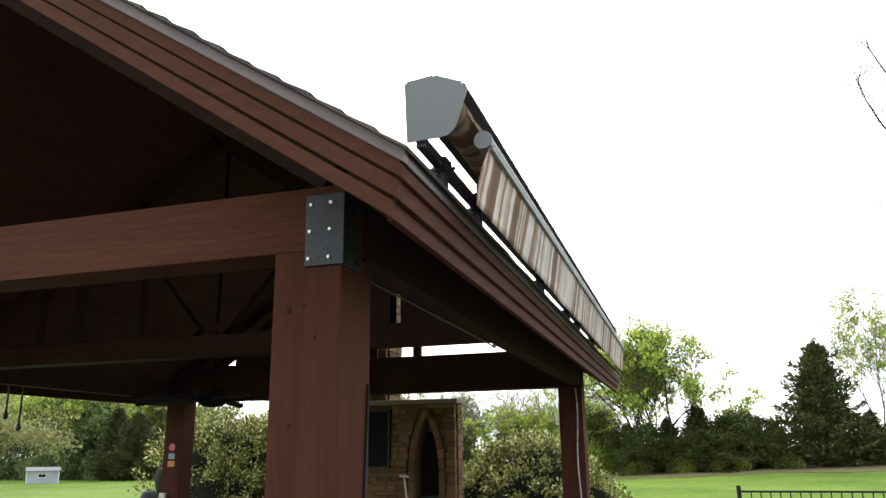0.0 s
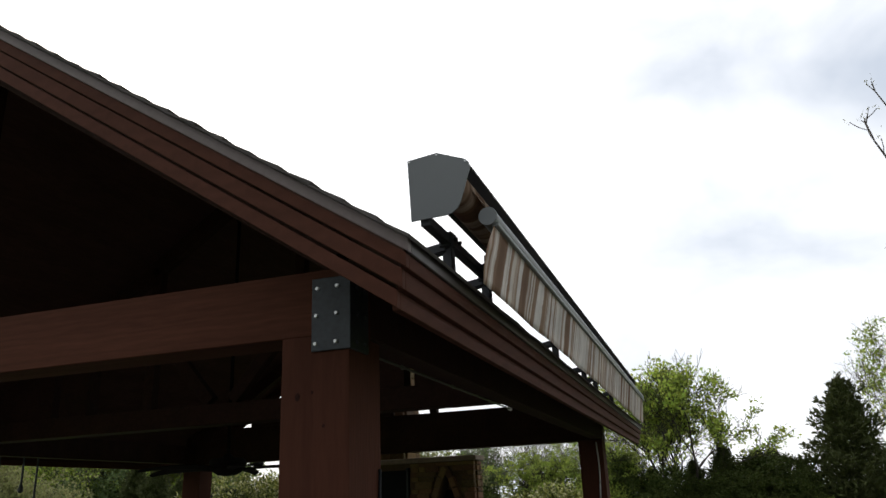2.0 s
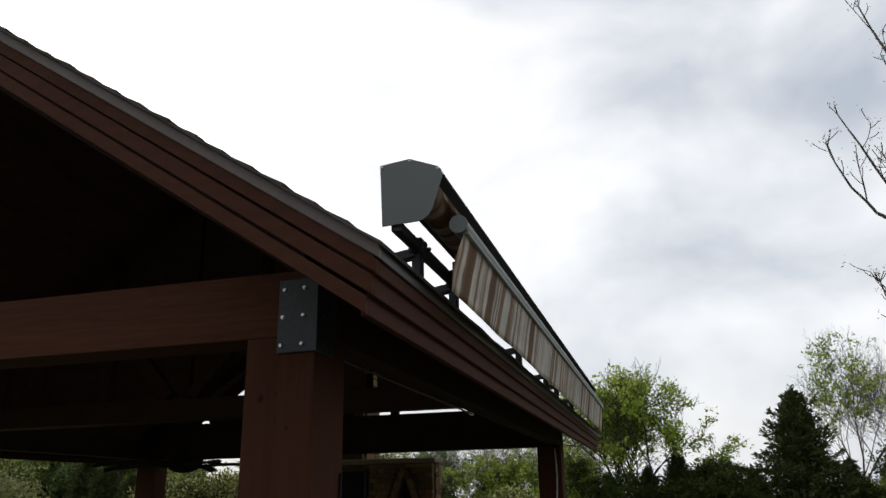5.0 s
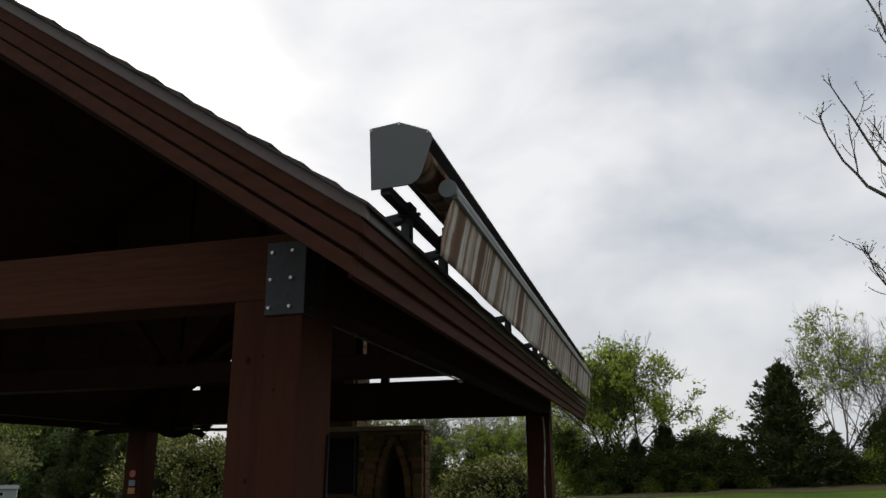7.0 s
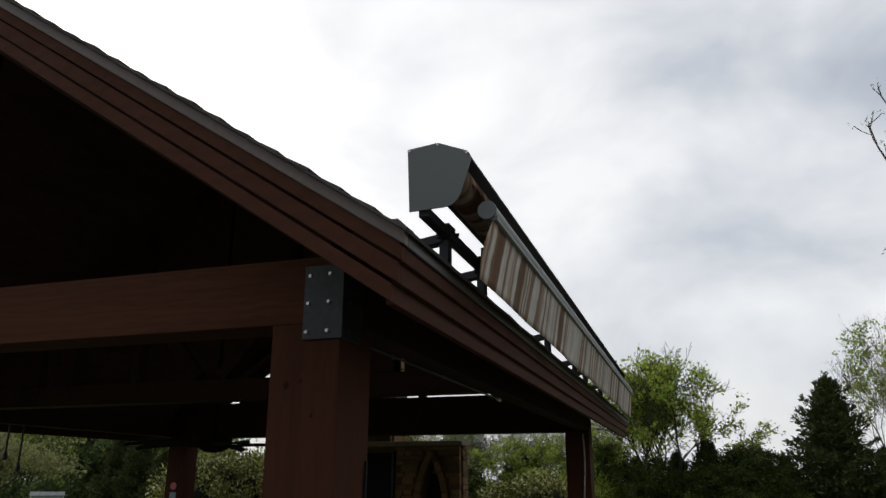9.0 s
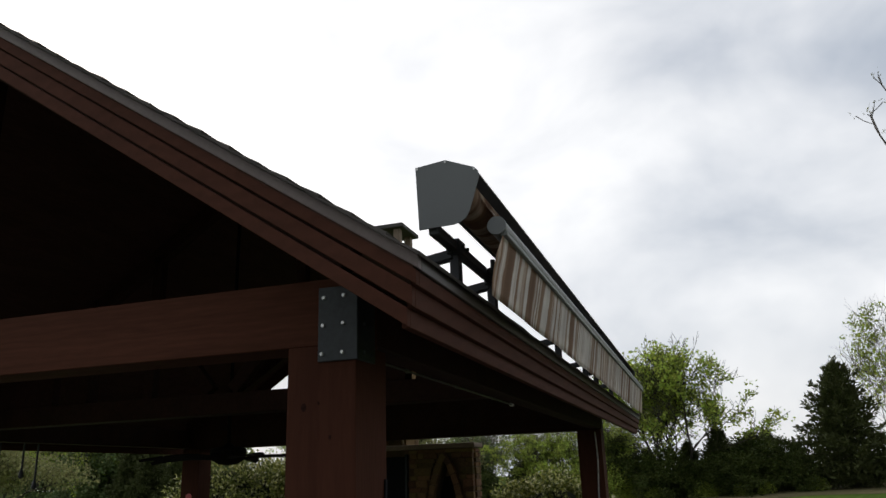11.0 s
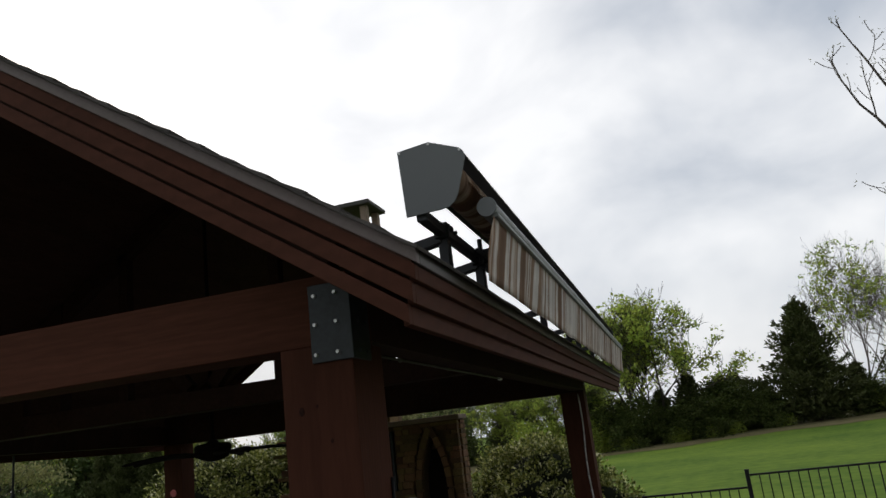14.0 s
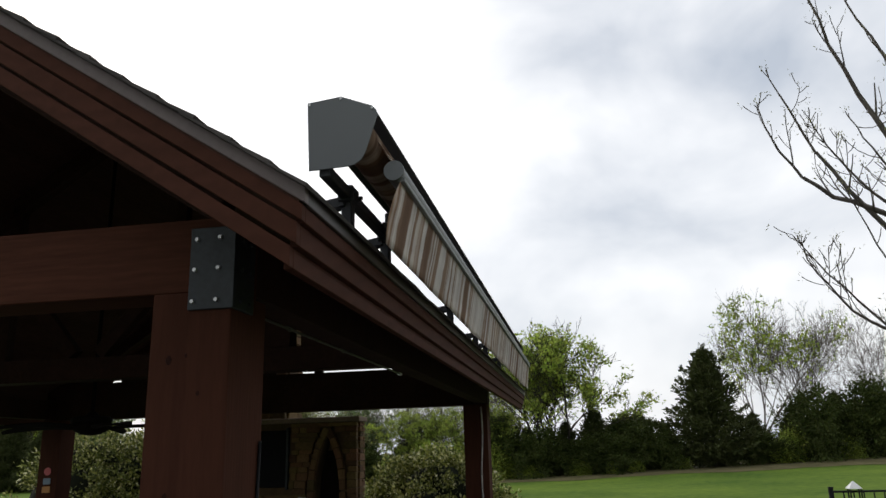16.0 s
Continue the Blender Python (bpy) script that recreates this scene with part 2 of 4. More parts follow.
def glossy_leaf_material():
    """Glossy evergreen leaves, mostly dark; the pale share is new leaves and painted glints."""
    m = material("glossy_bush_leaf", (0.1, 0.1, 0.1), 0.42, spec=0.22, bump=0, trans=0.2)
    t = m.node_tree
    g = t.nodes.new("ShaderNodeNewGeometry")
    r = t.nodes.new("ShaderNodeValToRGB")
    e = r.color_ramp.elements
    e[0].position, e[0].color = 0.0, (0.052, 0.066, 0.015, 1)
    # the ramp's pale end also paints glints of sky on the leaves
    e[1].position, e[1].color = 1.0, (0.70, 0.66, 0.42, 1)
    for p, c in ((0.45, (0.140, 0.165, 0.034, 1)), (0.70, (0.30, 0.31, 0.068, 1)), (0.88, (0.50, 0.49, 0.19, 1))):
        e.new(p).color = c
    t.links.new(g.outputs["Random Per Island"], r.inputs["Fac"])
    for n in t.nodes:
        if n.type == "BSDF_PRINCIPLED":
            t.links.new(r.outputs["Color"], n.inputs["Base Color"])
        elif n.type == "BSDF_TRANSLUCENT":
            t.links.new(r.outputs["Color"], n.inputs["Color"])
    return m


leaf_bush = glossy_leaf_material()
# near-black colour that stands for the shade between the leaves
core_mat = material("bush_inner_shade", (0.010, 0.012, 0.006), 0.9, spec=0.1, scale=5.0, fine=30.0, bump=0.5)
shed_wall = material("pale_shed_siding", (0.36, 0.39, 0.44), 0.7, scale=1.0, fine=8.0, dark=0.88, bump=0.05)
shed_roof = material("grey_shed_roof", (0.22, 0.22, 0.23), 0.8, scale=1.0, fine=10.0)
white_paint = material("white_paint", (0.78, 0.78, 0.77), 0.5, scale=3.0, fine=30.0, dark=0.9, bump=0.05)
pale_cable = material("pale_cable", (0.48, 0.46, 0.43), 0.5, scale=10.0, fine=80.0, dark=0.85, bump=0.02)
knot_mat = material("wood_knot", (0.034, 0.0135, 0.0088), 0.8, spec=0.1, scale=40.0, fine=160.0, dark=0.5, bump=0.4)
pale_green = material("beam_edge_paint", (0.065, 0.066, 0.045), 0.5, dark=0.85, scale=8.0, fine=60.0, bump=0.02)
sign_red = material("red_sign", (0.55, 0.10, 0.10), 0.5, bump=0.0, dark=0.85)
sign_blue = material("blue_grey_sign", (0.20, 0.27, 0.34), 0.5, bump=0.0, dark=0.85)
sign_orange = material("orange_sign", (0.50, 0.22, 0.05), 0.5, bump=0.0, dark=0.85)


def fabric_material(through_light, wear_shade_lo=0.72, wear_shade_hi=1.05, slant=0.0, tone=(1, 1, 1)):
    """Striped awning cloth: bands across the awning's length, in creams and browns."""
    m = bpy.data.materials.new("striped_awning_cloth")
    m.use_nodes = True
    t = m.node_tree
    b = t.nodes["Principled BSDF"]
    b.inputs["Roughness"].default_value = 0.85
    tc = t.nodes.new("ShaderNodeTexCoord")
    sep = t.nodes.new("ShaderNodeSeparateXYZ")
    t.links.new(tc.outputs["Object"], sep.inputs[0])
    com = t.nodes.new("ShaderNodeCombineXYZ")
    shear = t.nodes.new("ShaderNodeMath")
    shear.operation = "MULTIPLY_ADD"
    shear.inputs[1].default_value = -slant
    t.links.new(sep.outputs["Z"], shear.inputs[0])
    t.links.new(sep.outputs["Y"], shear.inputs[2])
    # the stripes waver a little along the drop
    sway = t.nodes.new("ShaderNodeTexNoise")
    sway.inputs["Scale"].default_value, sway.inputs["Detail"].default_value = 9.0, 2.0
    t.links.new(tc.outputs["Object"], sway.inputs["Vector"])
    waver = t.nodes.new("ShaderNodeMath")
    waver.operation = "MULTIPLY_ADD"
    waver.inputs[1].default_value = 0.045
    t.links.new(sway.outputs["Fac"], waver.inputs[0])
    t.links.new(shear.outputs[0], waver.inputs[2])
    t.links.new(waver.outputs[0], com.inputs["Y"])
    wide = t.nodes.new("ShaderNodeTexNoise")
    wide.noise_dimensions = "3D"
    wide.inputs["Scale"].default_value, wide.inputs["Detail"].default_value = 4.6, 0.0
    thin = t.nodes.new("ShaderNodeTexNoise")
    thin.inputs["Scale"].default_value, thin.inputs["Detail"].default_value = 17.0, 2.5
    for n in (wide, thin):
        t.links.new(com.outputs[0], n.inputs["Vector"])
    add = t.nodes.new("ShaderNodeMath")
    add.operation = "MULTIPLY_ADD"
    add.inputs[1].default_value = 0.36
    t.links.new(thin.outputs["Fac"], add.inputs[0])
    hm = t.nodes.new("ShaderNodeMath")
    hm.operation = "MULTIPLY"
    hm.inputs[1].default_value = 0.64
    t.links.new(wide.outputs["Fac"], hm.inputs[0])
    t.links.new(hm.outputs[0], add.inputs[2])
    ramp = t.nodes.new("ShaderNodeValToRGB")
    e = ramp.color_ramp.elements
    def toned(r, g, b):
        return (r * tone[0], g * tone[1], b * tone[2], 1)

    e[0].position, e[0].color = 0.36, toned(0.27, 0.165, 0.105)
    e[1].position, e[1].color = 0.70, toned(0.84, 0.81, 0.78)
    for p, c in ((0.415, toned(0.34, 0.22, 0.145)), (0.445, toned(0.66, 0.58, 0.50)), (0.49, toned(0.86, 0.83, 0.80)), (0.53, toned(0.80, 0.75, 0.69)), (0.56, toned(0.34, 0.215, 0.14)), (0.585, toned(0.44, 0.31, 0.215)), (0.62, toned(0.74, 0.67, 0.59))):
        x = e.new(p)
        x.color = c
    t.links.new(add.outputs[0], ramp.inputs["Fac"])
    # weathering; for the roll also the hood's shade, put into the colour
    wear_shade_noise = t.nodes.new("ShaderNodeTexNoise")
    wear_shade_noise.inputs["Scale"].default_value, wear_shade_noise.inputs["Detail"].default_value = 7.0, 6.0
    t.links.new(tc.outputs["Object"], wear_shade_noise.inputs["Vector"])
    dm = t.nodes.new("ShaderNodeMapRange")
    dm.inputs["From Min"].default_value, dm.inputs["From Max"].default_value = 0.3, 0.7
    dm.inputs["To Min"].default_value, dm.inputs["To Max"].default_value = wear_shade_lo, wear_shade_hi
    t.links.new(wear_shade_noise.outputs["Fac"], dm.inputs["Value"])
    mul = t.nodes.new("ShaderNodeMix")
    mul.data_type, mul.blend_type = "RGBA", "MULTIPLY"
    mul.inputs["Factor"].default_value = 1.0
    t.links.new(ramp.outputs["Color"], mul.inputs["A"])
    t.links.new(dm.outputs["Result"], mul.inputs["B"])
    t.links.new(mul.outputs["Result"], b.inputs["Base Color"])
    tr = t.nodes.new("ShaderNodeBsdfTranslucent")
    t.links.new(mul.outputs["Result"], tr.inputs["Color"])
    ms = t.nodes.new("ShaderNodeMixShader")
    ms.inputs["Fac"].default_value = through_light
    t.links.new(b.outputs["BSDF"], ms.inputs[1])
    t.links.new(tr.outputs["BSDF"], ms.inputs[2])
    t.links.new(ms.outputs["Shader"], t.nodes["Material Output"].inputs["Surface"])
    return m


def grass_material():
    m = material("mown_grass", (0.138, 0.202, 0.030), 0.95, spec=0.05, scale=0.16, fine=2.6, tint=(0.060, 0.112, 0.018), bump=0.6, bump_dist=0.05)
    return m


fabric = fabric_material(0.52, 0.82, 1.05, 0.36)
# the roll's cloth is darkened to carry the shade under the hood
roll_fabric_shaded = fabric_material(0.0, 0.16, 0.40, 0.0, (0.95, 0.72, 0.56))
grass = grass_material()
verge = material("leaf_litter", (0.15, 0.130, 0.070), 0.95, spec=0.05, scale=0.6, fine=6.0, tint=(0.09, 0.085, 0.04), bump=0.6, bump_dist=0.05)


# ---- building helpers ----
def put(name, bm, mat, parent=None, label="", smooth=False):
    me = bpy.data.meshes.new(name)
    if smooth:
        for f in bm.faces:
            f.smooth = True
    bm.to_mesh(me)
    bm.free()
    me.materials.append(mat)
    ob = new(name, me)
    if parent:
        ob.parent = parent
    if label:
        ob["label"] = label
    return ob


def part(name, bm, mat, parent, label="", smooth=False):
    return put(name, bm, mat, parent, label, smooth)


def thing(name, label, category, group="", kind="", at=(0, 0, 0)):
    e = new(name)
    e.location = at
    e.empty_display_size = 0.2
    return tagged(e, label, category, group, kind)


def box(bm, x0, x1, y0, y1, z0, z1, bevel=0.0, seg=1):
    res = bmesh.ops.create_cube(bm, size=1.0)
    vs = res["verts"]
    for v in vs:
        v.co = Vector((x0 + (v.co.x + 0.5) * (x1 - x0), y0 + (v.co.y + 0.5) * (y1 - y0), z0 + (v.co.z + 0.5) * (z1 - z0)))
    if bevel:
        es = list({e for v in vs for e in v.link_edges})
        bmesh.ops.bevel(bm, geom=es, offset=bevel, segments=seg, affect="EDGES", profile=0.6)
    return vs


def boxed(x0, x1, y0, y1, z0, z1, bevel=0.0, seg=1):
    bm = bmesh.new()
    box(bm, x0, x1, y0, y1, z0, z1, bevel, seg)
    return bm


def beam_between(a, b, w, h, bevel=0.004):
    """A squared bar from a to b."""
    a, b = Vector(a), Vector(b)
    d = b - a
    bm = boxed(-w / 2, w / 2, -h / 2, h / 2, 0, d.length, bevel)
    q = d.to_track_quat("Z", "Y")
    bm.transform(Matrix.Translation(a) @ q.to_matrix().to_4x4())
    return bm


def rod(a, b, r, n=10, r2=None):
    a, b = Vector(a), Vector(b)
    d = b - a
    bm = bmesh.new()
    bmesh.ops.create_cone(bm, cap_ends=True, segments=n, radius1=r, radius2=r if r2 is None else r2, depth=d.length)
    bm.transform(Matrix.Translation((a + b) / 2) @ d.to_track_quat("Z", "Y").to_matrix().to_4x4())
    return bm


def prism(outline, axis, lo, hi, bevel=0.0):
    """An outline of 2D points pushed along an axis ('x' or 'y'); points are (other horizontal, z)."""
    bm = bmesh.new()
    mk = (lambda p, s: (p[0], s, p[1])) if axis == "y" else (lambda p, s: (s, p[0], p[1]))
    va = [bm.verts.new(mk(p, lo)) for p in outline]
    vb = [bm.verts.new(mk(p, hi)) for p in outline]
    n = len(outline)
    bm.faces.new(va)
    bm.faces.new(vb[::-1])
    for i in range(n):
        bm.faces.new((va[i], vb[i], vb[(i + 1) % n], va[(i + 1) % n]))
    bmesh.ops.recalc_face_normals(bm, faces=bm.faces)
    if bevel:
        bmesh.ops.bevel(bm, geom=list(bm.edges), offset=bevel, segments=1, affect="EDGES")
    return bm


def lathe(profile, at, n=20):
    """A turned shape about z from (radius, z) pairs."""
    bm = bmesh.new()
    rings = []
    for r, z in profile:
        rings.append([bm.verts.new((at[0] + r * math.cos(2 * math.pi * i / n), at[1] + r * math.sin(2 * math.pi * i / n), at[2] + z)) for i in range(n)])
    for a, b in zip(rings, rings[1:]):
        for i in range(n):
            bm.faces.new((a[i], a[(i + 1) % n], b[(i + 1) % n], b[i]))
    bm.faces.new(rings[0][::-1])
    bm.faces.new(rings[-1])
    return bm


# ---- ground ----
def ground_z(x, y):
    """Lawn height: level at the pavilion, falling gently to the left and rising to the right far off."""
    k = min(max((y - 12) / 48.0, 0.0), 1.0)
    k = k * k * (3 - 2 * k)
    side = max(-1.5, min(1.2, (0.030 if x > -4 else 0.020) * (x + 4)))
    roll = 0.06 * math.sin(x * 0.11 + 0.7) * math.sin(y * 0.13)
    return -0.10 + k * (-0.18 + side + roll)


def axis_steps():
    near = [i * 2.0 for i in range(-40, 41)]
    far = [90, 105, 125, 150, 190, 250, 340, 480, 700, 1100, 2000]
    return [-v for v in far[::-1]] + near + far


bm = bmesh.new()
gx, gy = axis_steps(), [v + 30 for v in axis_steps()]
rows_v = [[bm.verts.new((x, y, ground_z(x, y))) for x in gx] for y in gy]
for r0, r1 in zip(rows_v, rows_v[1:]):
    for i in range(len(gx) - 1):
        bm.faces.new((r0[i], r0[i + 1], r1[i + 1], r1[i]))
ground = put("ground", bm, grass, smooth=True)
tagged(ground, "mown green lawn rolling gently to the tree line", "lawn", kind="structure")

# strip of leaf litter under the tree line
bm = bmesh.new()
rng = random.Random(5)
pts = []
for i in range(60):
    x = -34 + i * 1.2
    w = 2.2 + 0.8 * math.sin(i * 0.7) + rng.random() * 0.5
    pts.append((x, 53.0 - w * 0.9 + rng.random() * 1.2, 66.0))
va = [bm.verts.new((x, a, ground_z(x, a) + 0.02)) for x, a, b in pts]
vb = [bm.verts.new((x, b, ground_z(x, b) + 0.30)) for x, a, b in pts]
for i in range(len(pts) - 1):
    bm.faces.new((va[i], va[i + 1], vb[i + 1], vb[i]))
tagged(put("verge", bm, verge), "brown leaf litter strip below the trees", "verge", kind="structure")

# ---- pavilion ----
W, H = 0.29, 2.45
LEN, WID = 7.26, 6.05
RIDGE_X = -WID / 2
EAVE_X, EAVE_Z, PITCH = 0.425, 2.626, 0.665
GY0, GY1 = -0.47, 7.72


def roof_z(x):
    """Top line of the roof at x."""
    d = abs(x - RIDGE_X)
    return EAVE_Z + PITCH * ((EAVE_X - RIDGE_X) - d)


# both slabs are unseen; their tones are set to shape the bounced light
patio = put("patio", boxed(-9.0, 9.0, -9.0, 9.2, -0.16, -0.004, 0.01), patio_mat)
tagged(patio, "unseen concrete slab added for neutral bounced light", "patio", kind="structure")
floor = put("floor", boxed(-6.3, 0.25, -0.25, 7.6, -0.003, 0.004), concrete)
tagged(floor, "unseen floor slab, made dark to cut bounced light inside", "floor", kind="structure")

pavilion = thing("pavilion", "open timber pavilion with dark red-brown stain and a shingled gable roof", "pavilion", at=(RIDGE_X, LEN / 2, 0))
inv = Matrix.Translation((RIDGE_X, LEN / 2, 0)).inverted()


def pav(name, bm, mat, label="", smooth=False, parent=None):
    """A part of the pavilion given in world places."""
    bm.transform(inv)
    return part(name, bm, mat, parent or pavilion, label, smooth)


def post(x0, y0, plates):
    p = pav("post", boxed(x0, x0 + W, y0, y0 + W, 0, H, 0.006, 2), wood_z)
    if plates:
        # front plate over post and tie beam, six bolts
        pav("steel_plate", boxed(x0 + 0.135, x0 + W + 0.012, y0 - 0.012, y0, 2.385, 2.675, 0.002), steel_black, "blackened steel connector plate", parent=p)
        for bx, bz in ((-0.130, 2.633), (-0.045, 2.636), (-0.133, 2.524), (-0.047, 2.527), (-0.136, 2.414), (-0.049, 2.416)):
            b = rod((x0 + W + bx, y0 - 0.012, bz), (x0 + W + bx, y0 - 0.021, bz), 0.0085, 12, 0.0065)
            pav("bolt", b, galv, "galvanised bolt head", parent=p)
        pav("steel_plate", boxed(x0 + W, x0 + W + 0.012, y0, y0 + 0.155, 2.385, 2.675, 0.002), steel_black, parent=p)
        for by in (0.045, 0.115):
            for bz in (2.416, 2.526, 2.634):
                pav("bolt", rod((x0 + W + 0.012, y0 + by, bz), (x0 + W + 0.020, y0 + by, bz), 0.0085, 10, 0.0065), steel_black, parent=p)
    return p


near_post = post(-W, 0.0, True)
post(-WID, 0.0, False)
far_post = post(-W, LEN - W, False)
left_post = post(-WID, LEN - W, False)

# beams: gable ties flush with the posts' faces, side plates between them
pav("tie_beam", boxed(-WID - 0.02, 0.0, 0.0, 0.20, H, 2.712, 0.003), wood_x)
# the back and middle ties and side beams carry roof shade in their colour
pav("tie_beam", boxed(-WID - 0.02, 0.0, LEN - 0.24, LEN, H, 2.93, 0.003), inner_wood_shaded)
pav("tie_beam", boxed(-WID + 0.05, -0.05, 3.42, 3.62, 2.566, 2.755, 0.003), inner_wood_shaded)
pav("side_beam", boxed(-0.135, -0.004, 0.203, LEN - 0.243, H + 0.012, 2.712, 0.003), inner_wood_shaded)
pav("side_beam", boxed(-WID + 0.004, -WID + 0.135, 0.203, LEN - 0.243, H + 0.012, 2.712, 0.003), inner_wood_shaded)


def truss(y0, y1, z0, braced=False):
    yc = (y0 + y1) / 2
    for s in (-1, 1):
        pav("rafter", beam_between((RIDGE_X + s * 2.95, yc, roof_z(RIDGE_X + 2.95) - 0.17), (RIDGE_X + s * 0.03, yc, roof_z(RIDGE_X) - 0.19), 0.10, 0.16), inner_wood_shaded)
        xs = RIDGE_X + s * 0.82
        pav("strut", boxed(xs - 0.05, xs + 0.05, yc - 0.05, yc + 0.05, z0, roof_z(xs) - 0.19, 0.004), inner_wood_shaded)
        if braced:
            pav("brace", beam_between((RIDGE_X + s * 0.12, yc, z0 + 0.03), (RIDGE_X + s * 0.75, yc, z0 + 0.75), 0.09, 0.12), inner_wood_shaded)


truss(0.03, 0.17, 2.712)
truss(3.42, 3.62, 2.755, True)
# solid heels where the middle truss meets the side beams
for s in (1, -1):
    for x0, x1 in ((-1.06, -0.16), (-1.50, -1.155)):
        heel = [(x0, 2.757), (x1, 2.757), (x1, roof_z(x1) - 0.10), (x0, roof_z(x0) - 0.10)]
        pav("truss_heel", prism([(RIDGE_X + s * (x - RIDGE_X), z) for x, z in heel], "y", 3.44, 3.60, 0.003), inner_wood_shaded)
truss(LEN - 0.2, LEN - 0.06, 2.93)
pav("ledger_board", boxed(-4.97, -2.75, LEN - 0.245, LEN - 0.205, 2.932, 3.10, 0.003), inner_wood_shaded)

# roof: deck on both slopes, trim boards on rakes and eaves, courses of shingles
roof = pav("roof", prism([(EAVE_X - 0.02, roof_z(EAVE_X - 0.02) - 0.016), (RIDGE_X, roof_z(RIDGE_X) - 0.016), (2 * RIDGE_X - EAVE_X + 0.02, roof_z(EAVE_X - 0.02) - 0.016),
                          (2 * RIDGE_X - EAVE_X + 0.02, roof_z(EAVE_X - 0.02) - 0.075), (RIDGE_X, roof_z(RIDGE_X) - 0.075), (EAVE_X - 0.02, roof_z(EAVE_X - 0.02) - 0.075)],
                         "y", GY0 + 0.03, GY1 - 0.03), deck_wood, "dark stained plank roof deck")

# name, inset from the outermost edge, top and bottom below the roof's top line, material
BANDS = (("drip_edge", 0.000, 0.000, 0.046, drip_metal, "pale mauve-brown metal drip edge"),
         ("trim_board", 0.010, 0.048, 0.096, trim_wood, ""),
         ("fascia_board", 0.026, 0.098, 0.163, trim_wood, ""),
         ("lower_fascia", 0.046, 0.165, 0.224, trim_wood, ""))
for name, inset, top, bot, mat, lab in BANDS:
    xe = EAVE_X - inset
    yi = 0.024 + inset * 0.24
    for ya, yb in ((GY0 + yi, GY0 + yi + 0.03), (GY1 - yi - 0.03, GY1 - yi)):
        for s in (1, -1):
            xo = RIDGE_X + s * (xe - RIDGE_X)
            pav(name, prism([(xo, EAVE_Z - top), (RIDGE_X, roof_z(RIDGE_X) - top), (RIDGE_X, roof_z(RIDGE_X) - bot), (xo, EAVE_Z - bot)], "y", ya, yb, 0.002), mat, lab)
    for s in (1, -1):
        xo, xi = RIDGE_X + s * (xe - RIDGE_X), RIDGE_X + s * (xe - 0.03 - RIDGE_X)
        pav(name, boxed(min(xo, xi), max(xo, xi), GY0 + yi + 0.031, GY1 - yi - 0.031, EAVE_Z - bot, EAVE_Z - top, 0.002), apron_metal if name == "drip_edge" else mat, lab if name != "drip_edge" else "dark brown metal eave edge")

# shingle courses, each a thin slab lapped over the one below
rng = random.Random(11)
slope_len = math.hypot(EAVE_X - RIDGE_X, PITCH * (EAVE_X - RIDGE_X))
STEP = 0.145
ux = Vector((-1, 0, PITCH)).normalized()
un = Vector((PITCH, 0, 1)).normalized()
for s in (1, -1):
    n = int(slope_len / STEP)
    for i in range(n + 1):
        base = Vector((EAVE_X + 0.016, 0, EAVE_Z - 0.016)) + ux * (i * STEP)
        a = base + un * (0.019 if i else 0.012)
        b = base + ux * (STEP + 0.05) + un * 0.006
        t = 0.013 if i else 0.010
        y0, y1 = GY0 - 0.010 - rng.random() * 0.008, GY1 + 0.010 + rng.random() * 0.008
        bm = bmesh.new()
        cuts = 30
        ring = []
        for k in range(cuts + 1):
            y = y0 + (y1 - y0) * k / cuts
            j = ux * rng.uniform(-0.006, 0.006) + un * rng.uniform(-0.002, 0.004)
            pts = [a + j, b, b - un * 0.004, a + j - un * t]
            ring.append([bm.verts.new((RIDGE_X + s * (p.x - RIDGE_X), y, p.z)) for p in pts])
        for r0, r1 in zip(ring, ring[1:]):
            for q in range(4):
                bm.faces.new((r0[q], r0[(q + 1) % 4], r1[(q + 1) % 4], r1[q]))
        bm.faces.new(ring[0])
        bm.faces.new(ring[-1])
        bmesh.ops.recalc_face_normals(bm, faces=bm.faces)
        pav("shingle", bm, shingle_mat, parent=roof)

# strip painted as the side beam's lit edge; a cable down the far post
conduit = pav("conduit", rod((-0.142, 0.55, H + 0.006), (-0.142, 3.02, H + 0.006), 0.0065), pale_green, "thin green-grey strip painted as the beam's lit lower edge", smooth=True)
pav("edge_strip_end", boxed(-0.158, -0.136, 3.02, 3.09, H - 0.004, H + 0.018, 0.004), white_paint, "small white block at the strip's end", parent=conduit)
for y in (0.9, 1.7, 2.5):
    pav("edge_strip_lug", boxed(-0.152, -0.1355, y - 0.008, y + 0.008, H - 0.004, H + 0.030, 0.002), pale_green, parent=conduit)
pav("cable", rod((0.007, 0.262, 1.95), (0.007, 0.170, 0.02), 0.006, 8), iron_black, "thin black cable", smooth=True, parent=near_post)
# knots in the near post
for kx, kz, kr in ((-0.217, 2.219, 0.013), (-0.155, 2.232, 0.006), (-0.105, 2.105, 0.007), (-0.20, 1.78, 0.009)):
    kb = rod((kx, 0.002, kz), (kx, -0.0015, kz), kr, 12, kr * 0.8)
    kb.transform(Matrix.Translation((0, 0, kz)) @ Matrix.Diagonal((1, 1, 1.45, 1)) @ Matrix.Translation((0, 0, -kz)))
    pav("knot", kb, knot_mat, "dark wood knot", parent=near_post)
bm = bmesh.new()
prev = None
